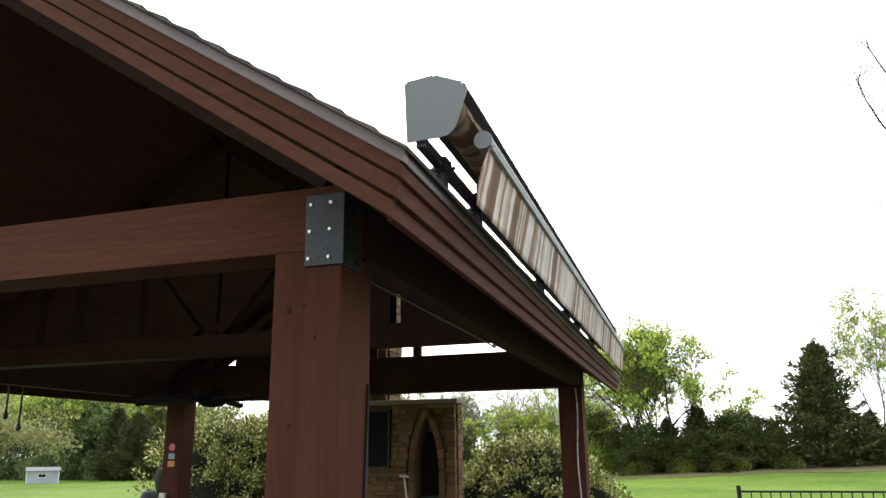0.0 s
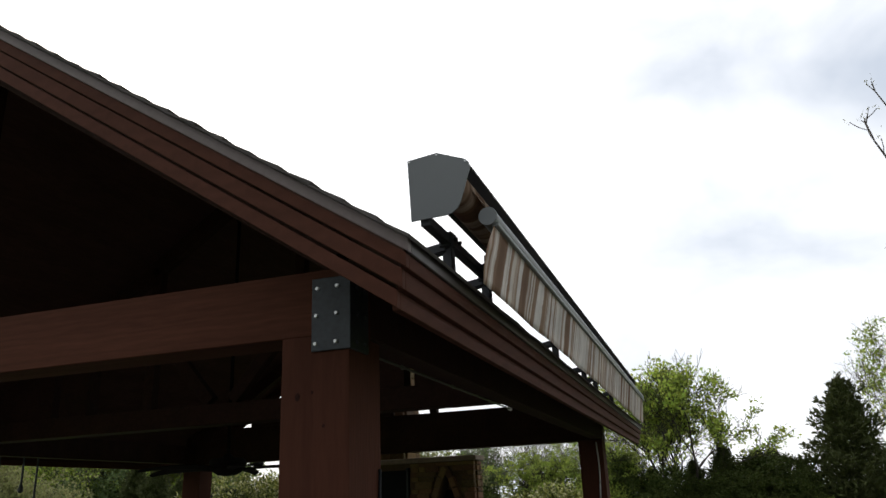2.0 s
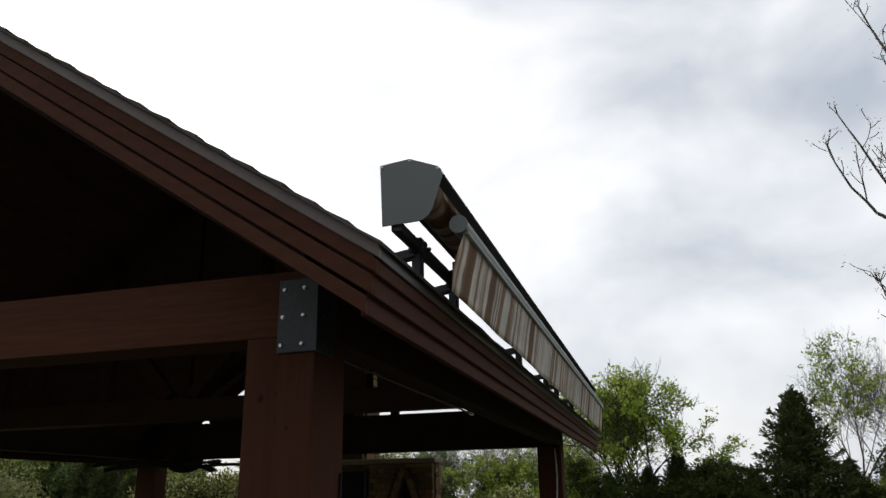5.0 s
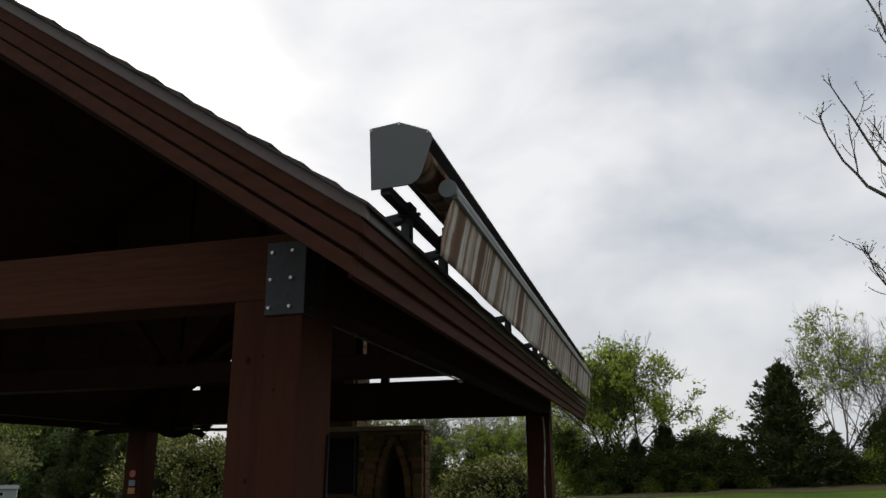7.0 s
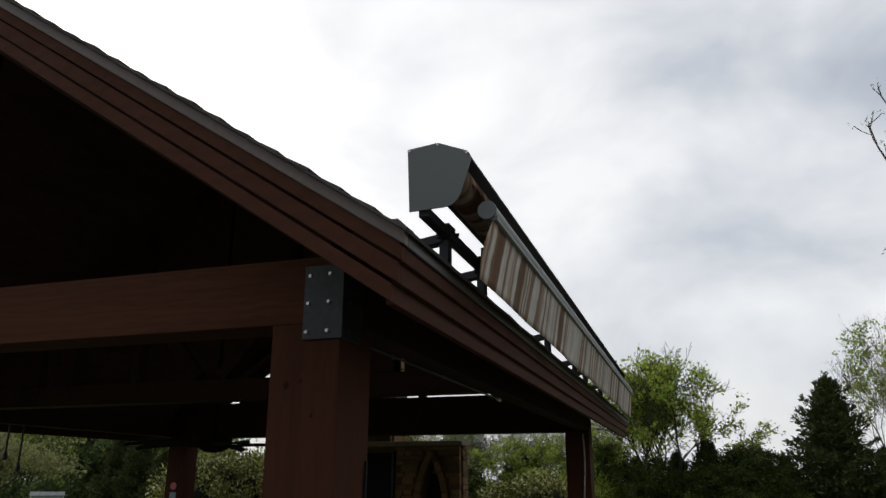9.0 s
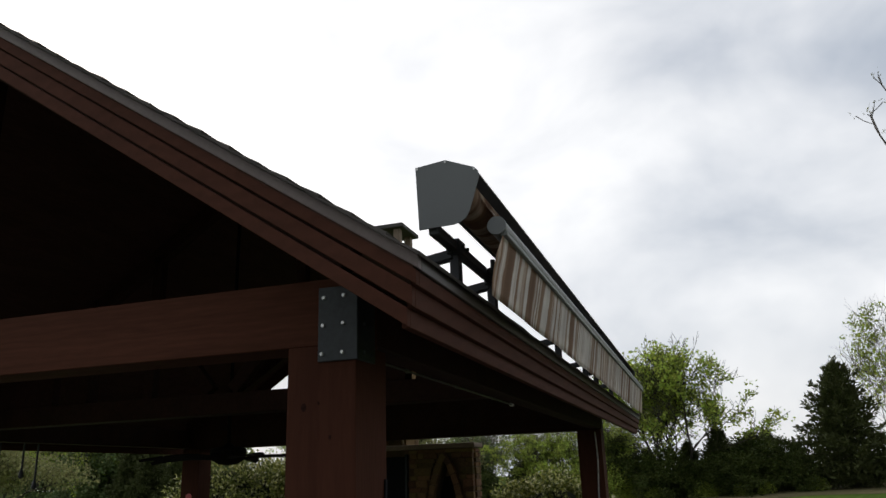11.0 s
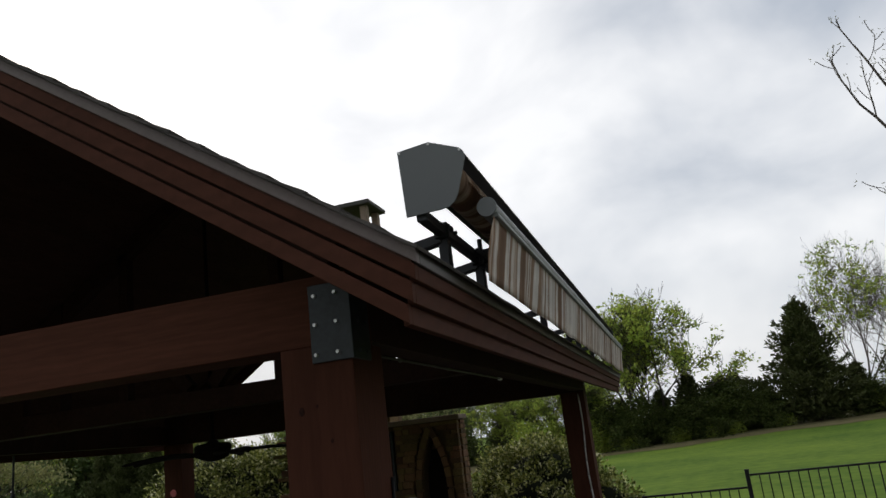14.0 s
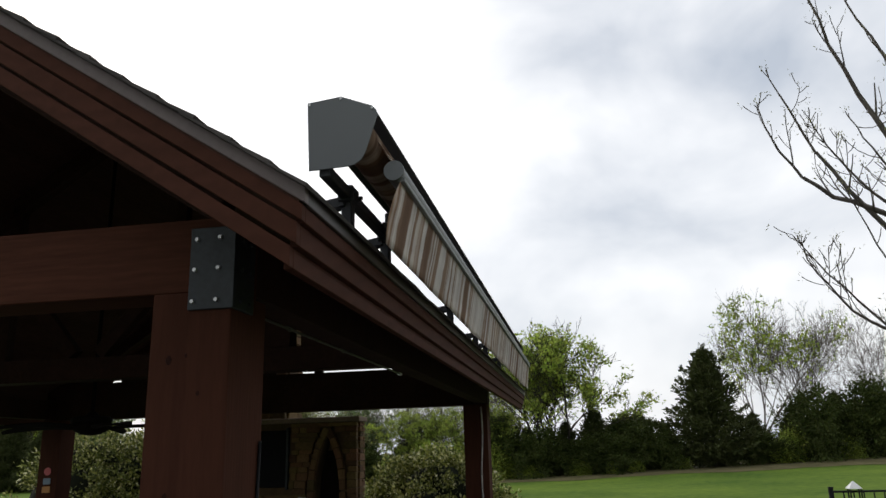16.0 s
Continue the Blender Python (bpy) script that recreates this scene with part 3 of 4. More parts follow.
for i in range(16):
    z = 2.42 - i * 0.16
    p = Vector((-0.07 + 0.012 * math.sin(i * 0.9) - 0.02 * (i / 15), LEN - W - 0.012, max(z, 0.02)))
    if prev is not None:
        seg = rod(prev, p, 0.009, 6)
        me = bpy.data.meshes.new("tmp")
        seg.to_mesh(me)
        seg.free()
        bm.from_mesh(me)
        bpy.data.meshes.remove(me)
    prev = p
pav("cable", bm, pale_cable, "pale cable hanging down the post", smooth=True, parent=far_post)

# three small signs on the left far post
sy = LEN - W - 0.008
pav("sign", rod((-5.90, sy, 1.79), (-5.90, sy - 0.006, 1.79), 0.050, 20), sign_red, "round red and white sign", parent=left_post)
pav("sign", boxed(-5.952, -5.848, sy - 0.004, sy + 0.006, 1.625, 1.705, 0.002), sign_blue, "small blue-grey sign", parent=left_post)
pav("sign", boxed(-5.958, -5.842, sy - 0.004, sy + 0.006, 1.52, 1.60, 0.002), sign_orange, "small orange sign", parent=left_post)

pav("outlet_box", boxed(-6.03, -5.93, sy - 0.05, sy + 0.006, 0.98, 1.16, 0.006), pale_cable, "pale grey outlet box", parent=left_post)

# ---- retractable awning on the eave ----
AY0, AY1 = 0.11, 6.95
awning = thing("awning", "retracted awning in grey metal hood, striped cream and brown valance", "awning", at=(0.35, 3.5, 2.72))
ainv = Matrix.Translation((0.35, 3.5, 2.72)).inverted()


def awn(name, bm, mat, label="", smooth=False, parent=None):
    bm.transform(ainv)
    return part(name, bm, mat, parent or awning, label, smooth)


CAP = [(0.215, 3.172), (0.345, 3.186), (0.466, 3.136), (0.480, 3.120), (0.486, 3.100), (0.440, 2.955), (0.425, 2.928), (0.400, 2.910), (0.370, 2.905), (0.226, 2.900)]
for y0 in (AY0, AY1 - 0.006):
    cap = awn("end_cap", prism(CAP, "y", y0, y0 + 0.006, 0.001), hood_metal, "flat grey end plate")
    for sx, sz in ((0.224, 3.163), (0.345, 3.176), (0.466, 3.126)):
        yy = y0 - 0.001 if y0 == AY0 else y0 + 0.007
        awn("screw", rod((sx, yy, sz), (sx, yy - 0.003, sz), 0.005, 8), galv, parent=cap)
# hood: a bent sheet, back and top, with thickness
OUT = [(0.217, 3.110), (0.215, 3.172), (0.345, 3.186), (0.466, 3.136), (0.484, 3.108)]
INN = [(0.480, 3.106), (0.463, 3.132), (0.345, 3.182), (0.219, 3.168), (0.221, 3.110)]
awn("hood", prism(OUT + INN, "y", AY0 + 0.0065, AY1 - 0.0065), hood_metal, "folded grey sheet hood")
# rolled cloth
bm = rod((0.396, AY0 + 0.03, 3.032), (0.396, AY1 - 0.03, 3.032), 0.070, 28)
awn("fabric_roll", bm, roll_fabric_shaded, "rolled striped cloth", smooth=True)
# cloth from the roll to the front bar
bm = bmesh.new()
n = 60
ra = [bm.verts.new((0.420, AY0 + 0.06 + (AY1 - AY0 - 0.12) * i / n, 3.098)) for i in range(n + 1)]
rb = [bm.verts.new((0.515, AY0 + 0.10 + (AY1 - AY0 - 0.16) * i / n, 2.955)) for i in range(n + 1)]
rc = [bm.verts.new((v.co.x - 0.002, v.co.y, v.co.z - 0.003)) for v in rb]
rd = [bm.verts.new((v.co.x - 0.002, v.co.y, v.co.z - 0.003)) for v in ra]
for i in range(n):
    bm.faces.new((ra[i], ra[i + 1], rb[i + 1], rb[i]))
    bm.faces.new((rd[i + 1], rd[i], rc[i], rc[i + 1]))
    bm.faces.new((rb[i], rb[i + 1], rc[i + 1], rc[i]))
awn("cloth", bm, fabric, "taut striped cloth")
# front bar: rounded nose with a flat lip
NOSE = [(0.523 + 0.036 * math.cos(a), 2.908 + 0.036 * math.sin(a)) for a in [math.pi * 2 * i / 20 for i in range(20)]]
bar = awn("front_bar", prism(NOSE, "y", AY0 + 0.10, AY1), bar_metal, "grey aluminium front bar", smooth=False)
awn("bar_lip", boxed(0.532, 0.562, AY0 + 0.105, AY1 - 0.002, 2.865, 2.884, 0.003), bar_metal, parent=bar)
awn("bar_cap", prism([(0.523 + 0.039 * math.cos(a), 2.908 + 0.039 * math.sin(a)) for a in [math.pi * 2 * i / 24 for i in range(24)]], "y", AY0 + 0.088, AY0 + 0.0995, 0.001), hood_metal, "round grey end cap", parent=bar)


def valance():
    """Hanging striped cloth with soft folds and a wavy hem."""
    bm = bmesh.new()
    ny, nz = 260, 8
    L = AY1 - 0.03 - (AY0 + 0.12)
    front, back = [], []
    for i in range(ny + 1):
        u = i / ny
        y = AY0 + 0.105 + L * u
        drop = 0.266 + 0.002 * math.sin(u * 31) + 0.001 * math.sin(u * 83 + 1.0)
        fr, bk = [], []
        for k in range(nz + 1):
            w = k / nz
            sway = 0.0045 * w * w * math.sin(u * 33 + 0.8 * math.sin(u * 9)) + 0.002 * w * math.sin(u * 71 + 2)
            lean = -0.030 * w
            x = 0.545 + sway + lean
            z = 2.868 - drop * w
            yy = y + (-0.115 * math.sin(w * 1.9) * (1 - u) ** 7) + 0.02 * w * u ** 8
            fr.append(bm.verts.new((x, yy, z)))
            bk.append(bm.verts.new((x - 0.0025, yy, z)))
        front.append(fr)
        back.append(bk)
    for i in range(ny):
        for k in range(nz):
            bm.faces.new((front[i][k], front[i][k + 1], front[i + 1][k + 1], front[i + 1][k]))
            bm.faces.new((back[i][k + 1], back[i][k], back[i + 1][k], back[i + 1][k + 1]))
        bm.faces.new((front[i][nz], back[i][nz], back[i + 1][nz], front[i + 1][nz]))
    for e in (0, ny):
        for k in range(nz):
            bm.faces.new((front[e][k], back[e][k], back[e][k + 1], front[e][k + 1]))
    bmesh.ops.recalc_face_normals(bm, faces=bm.faces)
    return bm


awn("valance", valance(), fabric, "hanging striped valance with a wavy hem", smooth=True)
# torsion bar, folded arms and roof brackets
awn("torsion_bar", boxed(0.258, 0.302, AY0 + 0.02, AY1 - 0.03, 2.880, 2.924, 0.004), dark_metal, "dark square torsion bar")
for ya, yb in ((0.95, 3.35), (6.2, 3.75)):
    d = 1 if yb > ya else -1
    arm = awn("folding_arm", beam_between((0.38, ya, 2.870), (0.455, yb, 2.865), 0.045, 0.055), dark_metal, "folded dark arm")
    awn("forearm", beam_between((0.455, yb, 2.800), (0.49, ya + d * 0.25, 2.815), 0.040, 0.045), dark_metal, parent=arm)
    awn("elbow", rod((0.455, yb, 2.775), (0.455, yb, 2.895), 0.040, 14), dark_metal, parent=arm)
    awn("shoulder", boxed(0.296, 0.405, ya - 0.05, ya + 0.05, 2.845, 2.925, 0.014, 2), dark_metal, parent=arm)
    awn("pivot_boss", rod((0.372, ya, 2.795), (0.372, ya, 2.905), 0.034, 14), dark_metal, parent=arm)
    awn("pivot_bolt", rod((0.372, ya, 2.772), (0.372, ya, 2.796), 0.016, 8), dark_metal, parent=arm)
    awn("tilt_bracket", beam_between((0.30, ya - 0.09 * d, 2.915), (0.385, ya - 0.03 * d, 2.825), 0.030, 0.026, 0.004), dark_metal, parent=arm)
    awn("tilt_screw", rod((0.325, ya - 0.075 * d, 2.845), (0.325, ya - 0.075 * d, 2.965), 0.012, 8), dark_metal, parent=arm)
    awn("stop_lug", boxed(0.335, 0.365, ya - 0.085, ya - 0.045, 2.800, 2.850, 0.006), dark_metal, parent=arm)
for y in (0.42, 1.02, 2.82, 4.12, 4.80, 6.00):
    zr = roof_z(0.28) + 0.012
    br = awn("roof_bracket", boxed(0.258, 0.300, y - 0.026, y + 0.026, zr - 0.01, 2.879, 0.003), dark_metal, "dark steel roof bracket")
    for dy in (-0.030, 0.012):
        awn("bracket_strut", beam_between((0.105, y + dy, roof_z(0.105) + 0.008), (0.270, y + dy, 2.872), 0.014, 0.040, 0.002), dark_metal, parent=br)
    awn("bracket_foot", beam_between((0.085, y, roof_z(0.085) + 0.016), (0.345, y, roof_z(0.345) + 0.016), 0.075, 0.010, 0.002), dark_metal, parent=br)
    awn("clamp", boxed(0.248, 0.312, y - 0.045, y + 0.045, 2.868, 2.936, 0.006), dark_metal, parent=br)
    for dy in (-0.03, 0.03):
        awn("clamp_bolt", rod((0.316, y + dy, 2.90), (0.330, y + dy, 2.90), 0.009, 8), dark_metal, parent=br)
    for fx in (0.12, 0.215):
        awn("foot_bolt", rod((fx, y + 0.028, roof_z(fx) + 0.016), (fx + 0.010, y + 0.028, roof_z(fx) + 0.034), 0.008, 8), galv, parent=br)

# ---- fireplace and chimney at the far end ----
FX0, FX1, FY0, FY1, FZ = -4.40, -1.84, 7.62, 8.70, 2.33
fire = thing("fireplace", "sandstone outdoor fireplace with pointed-arch niche, dark screen recess and tall chimney", "fireplace", at=(-3.1, 8.1, 0))
finv = Matrix.Translation((-3.1, 8.1, 0)).inverted()


def fir(name, bm, mat, label="", smooth=False, parent=None):
    bm.transform(finv)
    return part(name, bm, mat, parent or fire, label, smooth)


ARCH_C, ARCH_HALF, ARCH_SPRING, ARCH_TOP = -2.24, 0.175, 1.45, 2.16


def arch_points(half, top, n=10):
    """Right half of a pointed arch, from the spring up to the tip: (offset, z)."""
    pts = []
    rise = top - ARCH_SPRING
    R = (half * half + rise * rise) / (2 * half)
    for i in range(n + 1):
        z = ARCH_SPRING + rise * i / n
        dx = math.sqrt(max(R * R - (z - ARCH_SPRING) ** 2, 0)) - (R - half)
        pts.append((max(dx, 0.0), z))
    return pts


ap = arch_points(ARCH_HALF, ARCH_TOP)
outline = [(FX0, 0.0), (ARCH_C - ARCH_HALF, 0.0)] + [(ARCH_C - d, z) for d, z in ap] + [(ARCH_C + d, z) for d, z in ap[-2::-1]] + [(ARCH_C + ARCH_HALF, 0.0), (FX1, 0.0), (FX1, FZ), (FX0, FZ)]
front = fir("front_wall", prism(outline, "y", FY0 + 0.03, FY0 + 0.26), mortar_mat)
fir("back_wall", boxed(FX0, FX1, FY0 + 0.262, FY0 + 0.32, 0, FZ, 0.004), mortar_mat)
fir("chimney_breast", boxed(-4.05, -2.62, FY0 + 0.322, FY1, 0, FZ - 0.002, 0.01), mortar_mat)
fir("capstone", boxed(FX0 - 0.06, FX1 + 0.05, FY0 - 0.05, FY0 + 0.36, FZ, FZ + 0.065, 0.012, 2), slab_mat, "flat limestone capping slab")
fir("screen", boxed(-3.95, -2.82, FY0 - 0.035, FY0 + 0.029, 1.50, 2.24, 0.006), black_screen, "black screen on the stone face")
fir("screen_frame", boxed(-2.816, -2.785, FY0 - 0.04, FY0 + 0.029, 1.47, 2.27, 0.004), steel_black)
# added black panel: the shade of a deeper niche is put into its colour
fir("niche_back", boxed(ARCH_C - ARCH_HALF + 0.003, ARCH_C + ARCH_HALF - 0.003, FY0 + 0.245, FY0 + 0.2585, 0.003, ARCH_TOP - 0.2), niche_shade_mat, "near-black panel painted as the niche's deep shade")
CX0, CX1, CY0, CY1 = -3.62, -3.02, 8.05, 8.65
chim = fir("chimney", boxed(CX0 + 0.02, CX1 - 0.02, CY0 + 0.02, CY1 - 0.02, FZ - 0.02, 5.42), mortar_mat, "square sandstone chimney")
for x in (CX0 + 0.01, CX1 - 0.12):
    for y in (CY0 + 0.01, CY1 - 0.12):
        fir("chimney_pier", boxed(x, x + 0.11, y, y + 0.11, 5.40, 5.79, 0.012, 2), slab_mat, parent=chim)
fir("chimney_cap", boxed(CX0 - 0.07, CX1 + 0.07, CY0 - 0.07, CY1 + 0.07, 5.79, 5.86, 0.01), cap_mat, "flat slab on four piers", parent=chim)

# ---- ceiling fan ----
fan = thing("ceiling_fan", "dark ceiling fan with leaf-shaped blades hung below the roof", "fan", at=(RIDGE_X, 3.62, 4.5))
fv = Matrix.Translation((RIDGE_X, 3.62, 4.5)).inverted()


def fanp(name, bm, mat, label="", smooth=False, parent=None):
    bm.transform(fv)
    return part(name, bm, mat, parent or fan, label, smooth)


FAN_X, FAN_Y, FZH = RIDGE_X - 0.14, 3.86, 2.225
fanp("downrod", rod((FAN_X, FAN_Y, FZH + 0.1), (FAN_X, FAN_Y, roof_z(RIDGE_X) - 0.1), 0.018), fan_bronze, smooth=True)
fanp("canopy", lathe([(0.02, -0.10), (0.06, -0.06), (0.075, 0.0)], (FAN_X, FAN_Y, roof_z(RIDGE_X) - 0.10), 20), fan_bronze, smooth=True)
fanp("motor", lathe([(0.17, 0.0), (0.172, 0.045), (0.15, 0.065), (0.06, 0.075), (0.028, 0.11)], (FAN_X, FAN_Y, FZH - 0.004), 28), fan_bronze, smooth=True)
fanp("hub_bowl", lathe([(0.02, -0.095), (0.085, -0.085), (0.14, -0.055), (0.168, -0.015), (0.17, 0.0)], (FAN_X, FAN_Y, FZH - 0.006), 28), fan_bronze, smooth=True)
for k in range(5):
    a = radians(34 + 72 * k)
    bm = bmesh.new()
    rings = []
    for i in range(15):
        u = i / 14
        r = 0.13 + 0.78 * u
        w = 0.022 + 0.098 * math.sin(math.pi * min(1.0, 0.04 + u * 0.96)) ** 0.8
        z = -0.030 + 0.020 * math.sin(math.pi * u) - 0.015 * u * u
        rings.append([bm.verts.new((r, q * w, z + q * w * 0.10 - 0.012 * (1 - q * q) + dz)) for q, dz in ((-1, 0), (0, 0.004), (1, 0), (1, -0.009), (0, -0.012), (-1, -0.009))])
    for r0, r1 in zip(rings, rings[1:]):
        for q in range(6):
            bm.faces.new((r0[q], r0[(q + 1) % 6], r1[(q + 1) % 6], r1[q]))
    bm.faces.new(rings[0])
    bm.faces.new(rings[-1])
    bmesh.ops.recalc_face_normals(bm, faces=bm.faces)
    bm.transform(Matrix.Translation((FAN_X, FAN_Y, FZH)) @ Matrix.Rotation(a, 4, "Z"))
    fanp("blade", bm, fan_bronze, "leaf-shaped dark blade")

# ---- plants ----
def leaf_mesh(name, centers, size, rng, long=1.6, normals=None, droop=0.0):
    """Many small folded leaves, one pair of triangles each side of a midrib."""
    n = len(centers)
    c = np.array(centers, dtype=float)
    r = np.random.default_rng(rng.randrange(1 << 30))
    d = r.normal(size=(n, 3))
    if normals is not None:
        d = d * 0.75 + np.array(normals) * 0.9
    d[:, 2] -= droop
    d /= np.linalg.norm(d, axis=1)[:, None]
    up = r.normal(size=(n, 3))
    s = np.cross(d, up)
    s /= np.linalg.norm(s, axis=1)[:, None] + 1e-9
    k = size * r.uniform(0.6, 1.35, size=(n, 1))
    half = s * k * 0.5
    ln = d * k * long
    nn = np.cross(d, s) * k * 0.12
    v = np.stack([c, c + ln * 0.5 + half + nn, c + ln, c + ln * 0.5 - half + nn], axis=1).reshape(-1, 3)
    f = np.arange(n * 4).reshape(-1, 4)
    me = bpy.data.meshes.new(name)
    me.vertices.add(n * 4)
    me.vertices.foreach_set("co", v.ravel())
    me.loops.add(n * 4)
    me.loops.foreach_set("vertex_index", f.ravel())
    me.polygons.add(n)
    me.polygons.foreach_set("loop_start", np.arange(0, n * 4, 4))
    me.polygons.foreach_set("loop_total", np.full(n, 4))
    me.update(calc_edges=True)
    return me


def tubes_mesh(name, segs, sides=5):
    """Tapered tubes, one for each (p0, p1, r0, r1)."""
    verts, faces = [], []
    for p0, p1, r0, r1 in segs:
        d = (p1 - p0)
        if d.length < 1e-6:
            continue
        q = d.to_track_quat("Z", "Y")
        b = len(verts)
        m = sides if r0 > 0.02 else 3
        for p, r in ((p0, r0), (p1, r1)):
            for i in range(m):
                a = 2 * math.pi * i / m
                verts.append(p + q @ Vector((r * math.cos(a), r * math.sin(a), 0)))
        for i in range(m):
            faces.append((b + i, b + (i + 1) % m, b + m + (i + 1) % m, b + m + i))
    me = bpy.data.meshes.new(name)
    me.from_pydata([tuple(v) for v in verts], [], faces)
    me.update()
    for p in me.polygons:
        p.use_smooth = True
    return me


def mesh_part(name, me, mat, parent, label=""):
    me.materials.append(mat)
    ob = new(name, me)
    ob.parent = parent
    if label:
        ob["label"] = label
    return ob


def grow(rng, p, d, length, radius, depth, segs, tips, spread=0.6, lift=0.25, kids=(2, 4), shrink=0.68, bend=0.18):
    """A branch in short bent pieces that forks until depth runs out."""
    steps = 4 if depth > 1 else 3
    r = radius
    for i in range(steps):
        d = (d + Vector((rng.gauss(0, bend), rng.gauss(0, bend), rng.gauss(0, bend) + lift * 0.12))).normalized()
        q = p + d * (length / steps)
        r2 = max(r * 0.86, 0.004)
        segs.append((p, q, r, r2))
        p, r = q, r2
        if depth <= 2:
            tips.append((p.copy(), depth))
        if depth > 0 and i > 0:
            for _ in range(rng.randint(*kids) - 1):
                side = Vector((rng.gauss(0, 1), rng.gauss(0, 1), rng.gauss(0, 0.6))).normalized()
                nd = (d * (1 - spread) + side * spread + Vector((0, 0, lift))).normalized()
                grow(rng, p, nd, length * shrink * rng.uniform(0.7, 1.1), r * 0.62, depth - 1, segs, tips, spread, lift, kids, shrink, bend)
    if depth > 0:
        grow(rng, p, d, length * shrink, r * 0.85, depth - 1, segs, tips, spread, lift, kids, shrink, bend)


def broadleaf(seed, h, leaf, leaf_size, per_tip, label, trunk_r=0.16, spread=0.62, depth=3, bare=bark, jitter=0.45, category="tree", stems=1, lean=0.32, gaps=-9.0, reach=1, wide=1.0, clump=None, twig=0.004):
    rng = random.Random(seed)
    e = thing("tree", label, category, group="trees beyond the lawn")
    segs, tips = [], []
    for k in range(stems):
        a = k * 6.283 / stems + rng.uniform(-0.5, 0.5)
        tilt = 0.0 if stems == 1 else lean * rng.uniform(0.5, 1.3)
        grow(rng, Vector((0.2 * k * math.cos(a), 0.2 * k * math.sin(a), -0.1)), Vector((tilt * math.cos(a), tilt * math.sin(a), 1)).normalized(), h * 0.36, trunk_r / (1 if stems == 1 else 1.5), depth, segs, tips, spread, 0.30, (2, 3), 0.66)
    top = max(t.z for t, _ in tips)
    k = h / top
    kv = Vector((k * wide, k * wide, k))
    segs = [(a * kv, b * kv, max(r0, twig), max(r1, twig)) for a, b, r0, r1 in segs]
    tips = [(t * kv, dd) for t, dd in tips]
    mesh_part("trunk", tubes_mesh("trunk", segs), bare, e)
    if per_tip:
        cs = []
        for t, dd in tips:
            if dd > reach or noise.noise(t * 0.55 + Vector((seed, 0, 0))) < gaps:
                continue
            if clump:
                # leaves bunch on some shoots and leave others bare
                if rng.random() < clump[0]:
                    c = t + Vector((rng.gauss(0, jitter), rng.gauss(0, jitter), rng.gauss(0, jitter)))
                    for _ in range(rng.randint(clump[1] // 2, clump[1] * 3 // 2)):
                        cs.append((c.x + rng.gauss(0, clump[2]), c.y + rng.gauss(0, clump[2]), c.z + rng.gauss(0, clump[2] * 0.6)))
                continue
            for _ in range(rng.randint(0, per_tip * 2)):
                cs.append((t.x + rng.gauss(0, jitter), t.y + rng.gauss(0, jitter), t.z + rng.gauss(0, jitter * 0.8)))
        mesh_part("crown", leaf_mesh("crown", cs, leaf_size, rng), leaf, e)
    return e


def cedar(seed, h, w, label="dark green conical cedar on the lawn's edge"):
    """A conifer: a trunk, drooping limbs and many upswept sprays with a ragged outline."""
    rng = random.Random(seed)
    e = thing("cedar_tree", label, "tree", group="cedars beyond the lawn")
    segs = [(Vector((0, 0, -0.1)), Vector((0, 0, h * 0.97)), 0.16, 0.015)]
    cs, ns = [], []
    n_limb = 250
    for i in range(n_limb):
        u = ((i + rng.random()) / n_limb) ** 1.12
        z = h * (0.015 + 0.935 * u)
        a = i * 2.399 + rng.gauss(0, 0.35)
        prof = (1 - u) ** 0.66 * min(1.0, 0.86 + u * 1.2) * (1 + 0.62 * noise.noise(Vector((1.3 * math.cos(a), 1.3 * math.sin(a), z * 0.9 + seed))))
        L = w * 0.46 * prof * rng.uniform(0.58, 1.20) + 0.06
        d = Vector((math.cos(a), math.sin(a), 0.16 + 0.45 * u + rng.uniform(-0.05, 0.12)))
        root = Vector((0, 0, z))
        segs.append((root, root + d * L, 0.02, 0.006))
        m = int(120 * L / (w * 0.5)) + 16
        side = Vector((-math.sin(a), math.cos(a), 0))
        for k in range(m):
            q = 1 - 0.92 * rng.random() ** 1.15
            fan_w = (1.05 - q) * 0.40 * L + 0.05
            off = rng.gauss(0, fan_w)
            p = root + d * (L * q) + side * off
            cs.append((p.x, p.y, p.z + rng.gauss(0, 0.07) + 0.16 * L * q * q * 0.4 - 0.10 * abs(off)))
            ns.append((d.x * 1.2 + side.x * off * 0.8, d.y * 1.2 + side.y * off * 0.8, 0.50 + 0.5 * u))
    for k in range(60):
        cs.append((rng.gauss(0, 0.07), rng.gauss(0, 0.07), h * rng.uniform(0.88, 1.02)))
        ns.append((rng.gauss(0, 0.3), rng.gauss(0, 0.3), 1.2))
    mesh_part("trunk", tubes_mesh("trunk", segs), bark, e)
    mesh_part("crown", leaf_mesh("crown", cs, 0.115, rng, 3.2, ns), leaf_cedar, e)
    return e


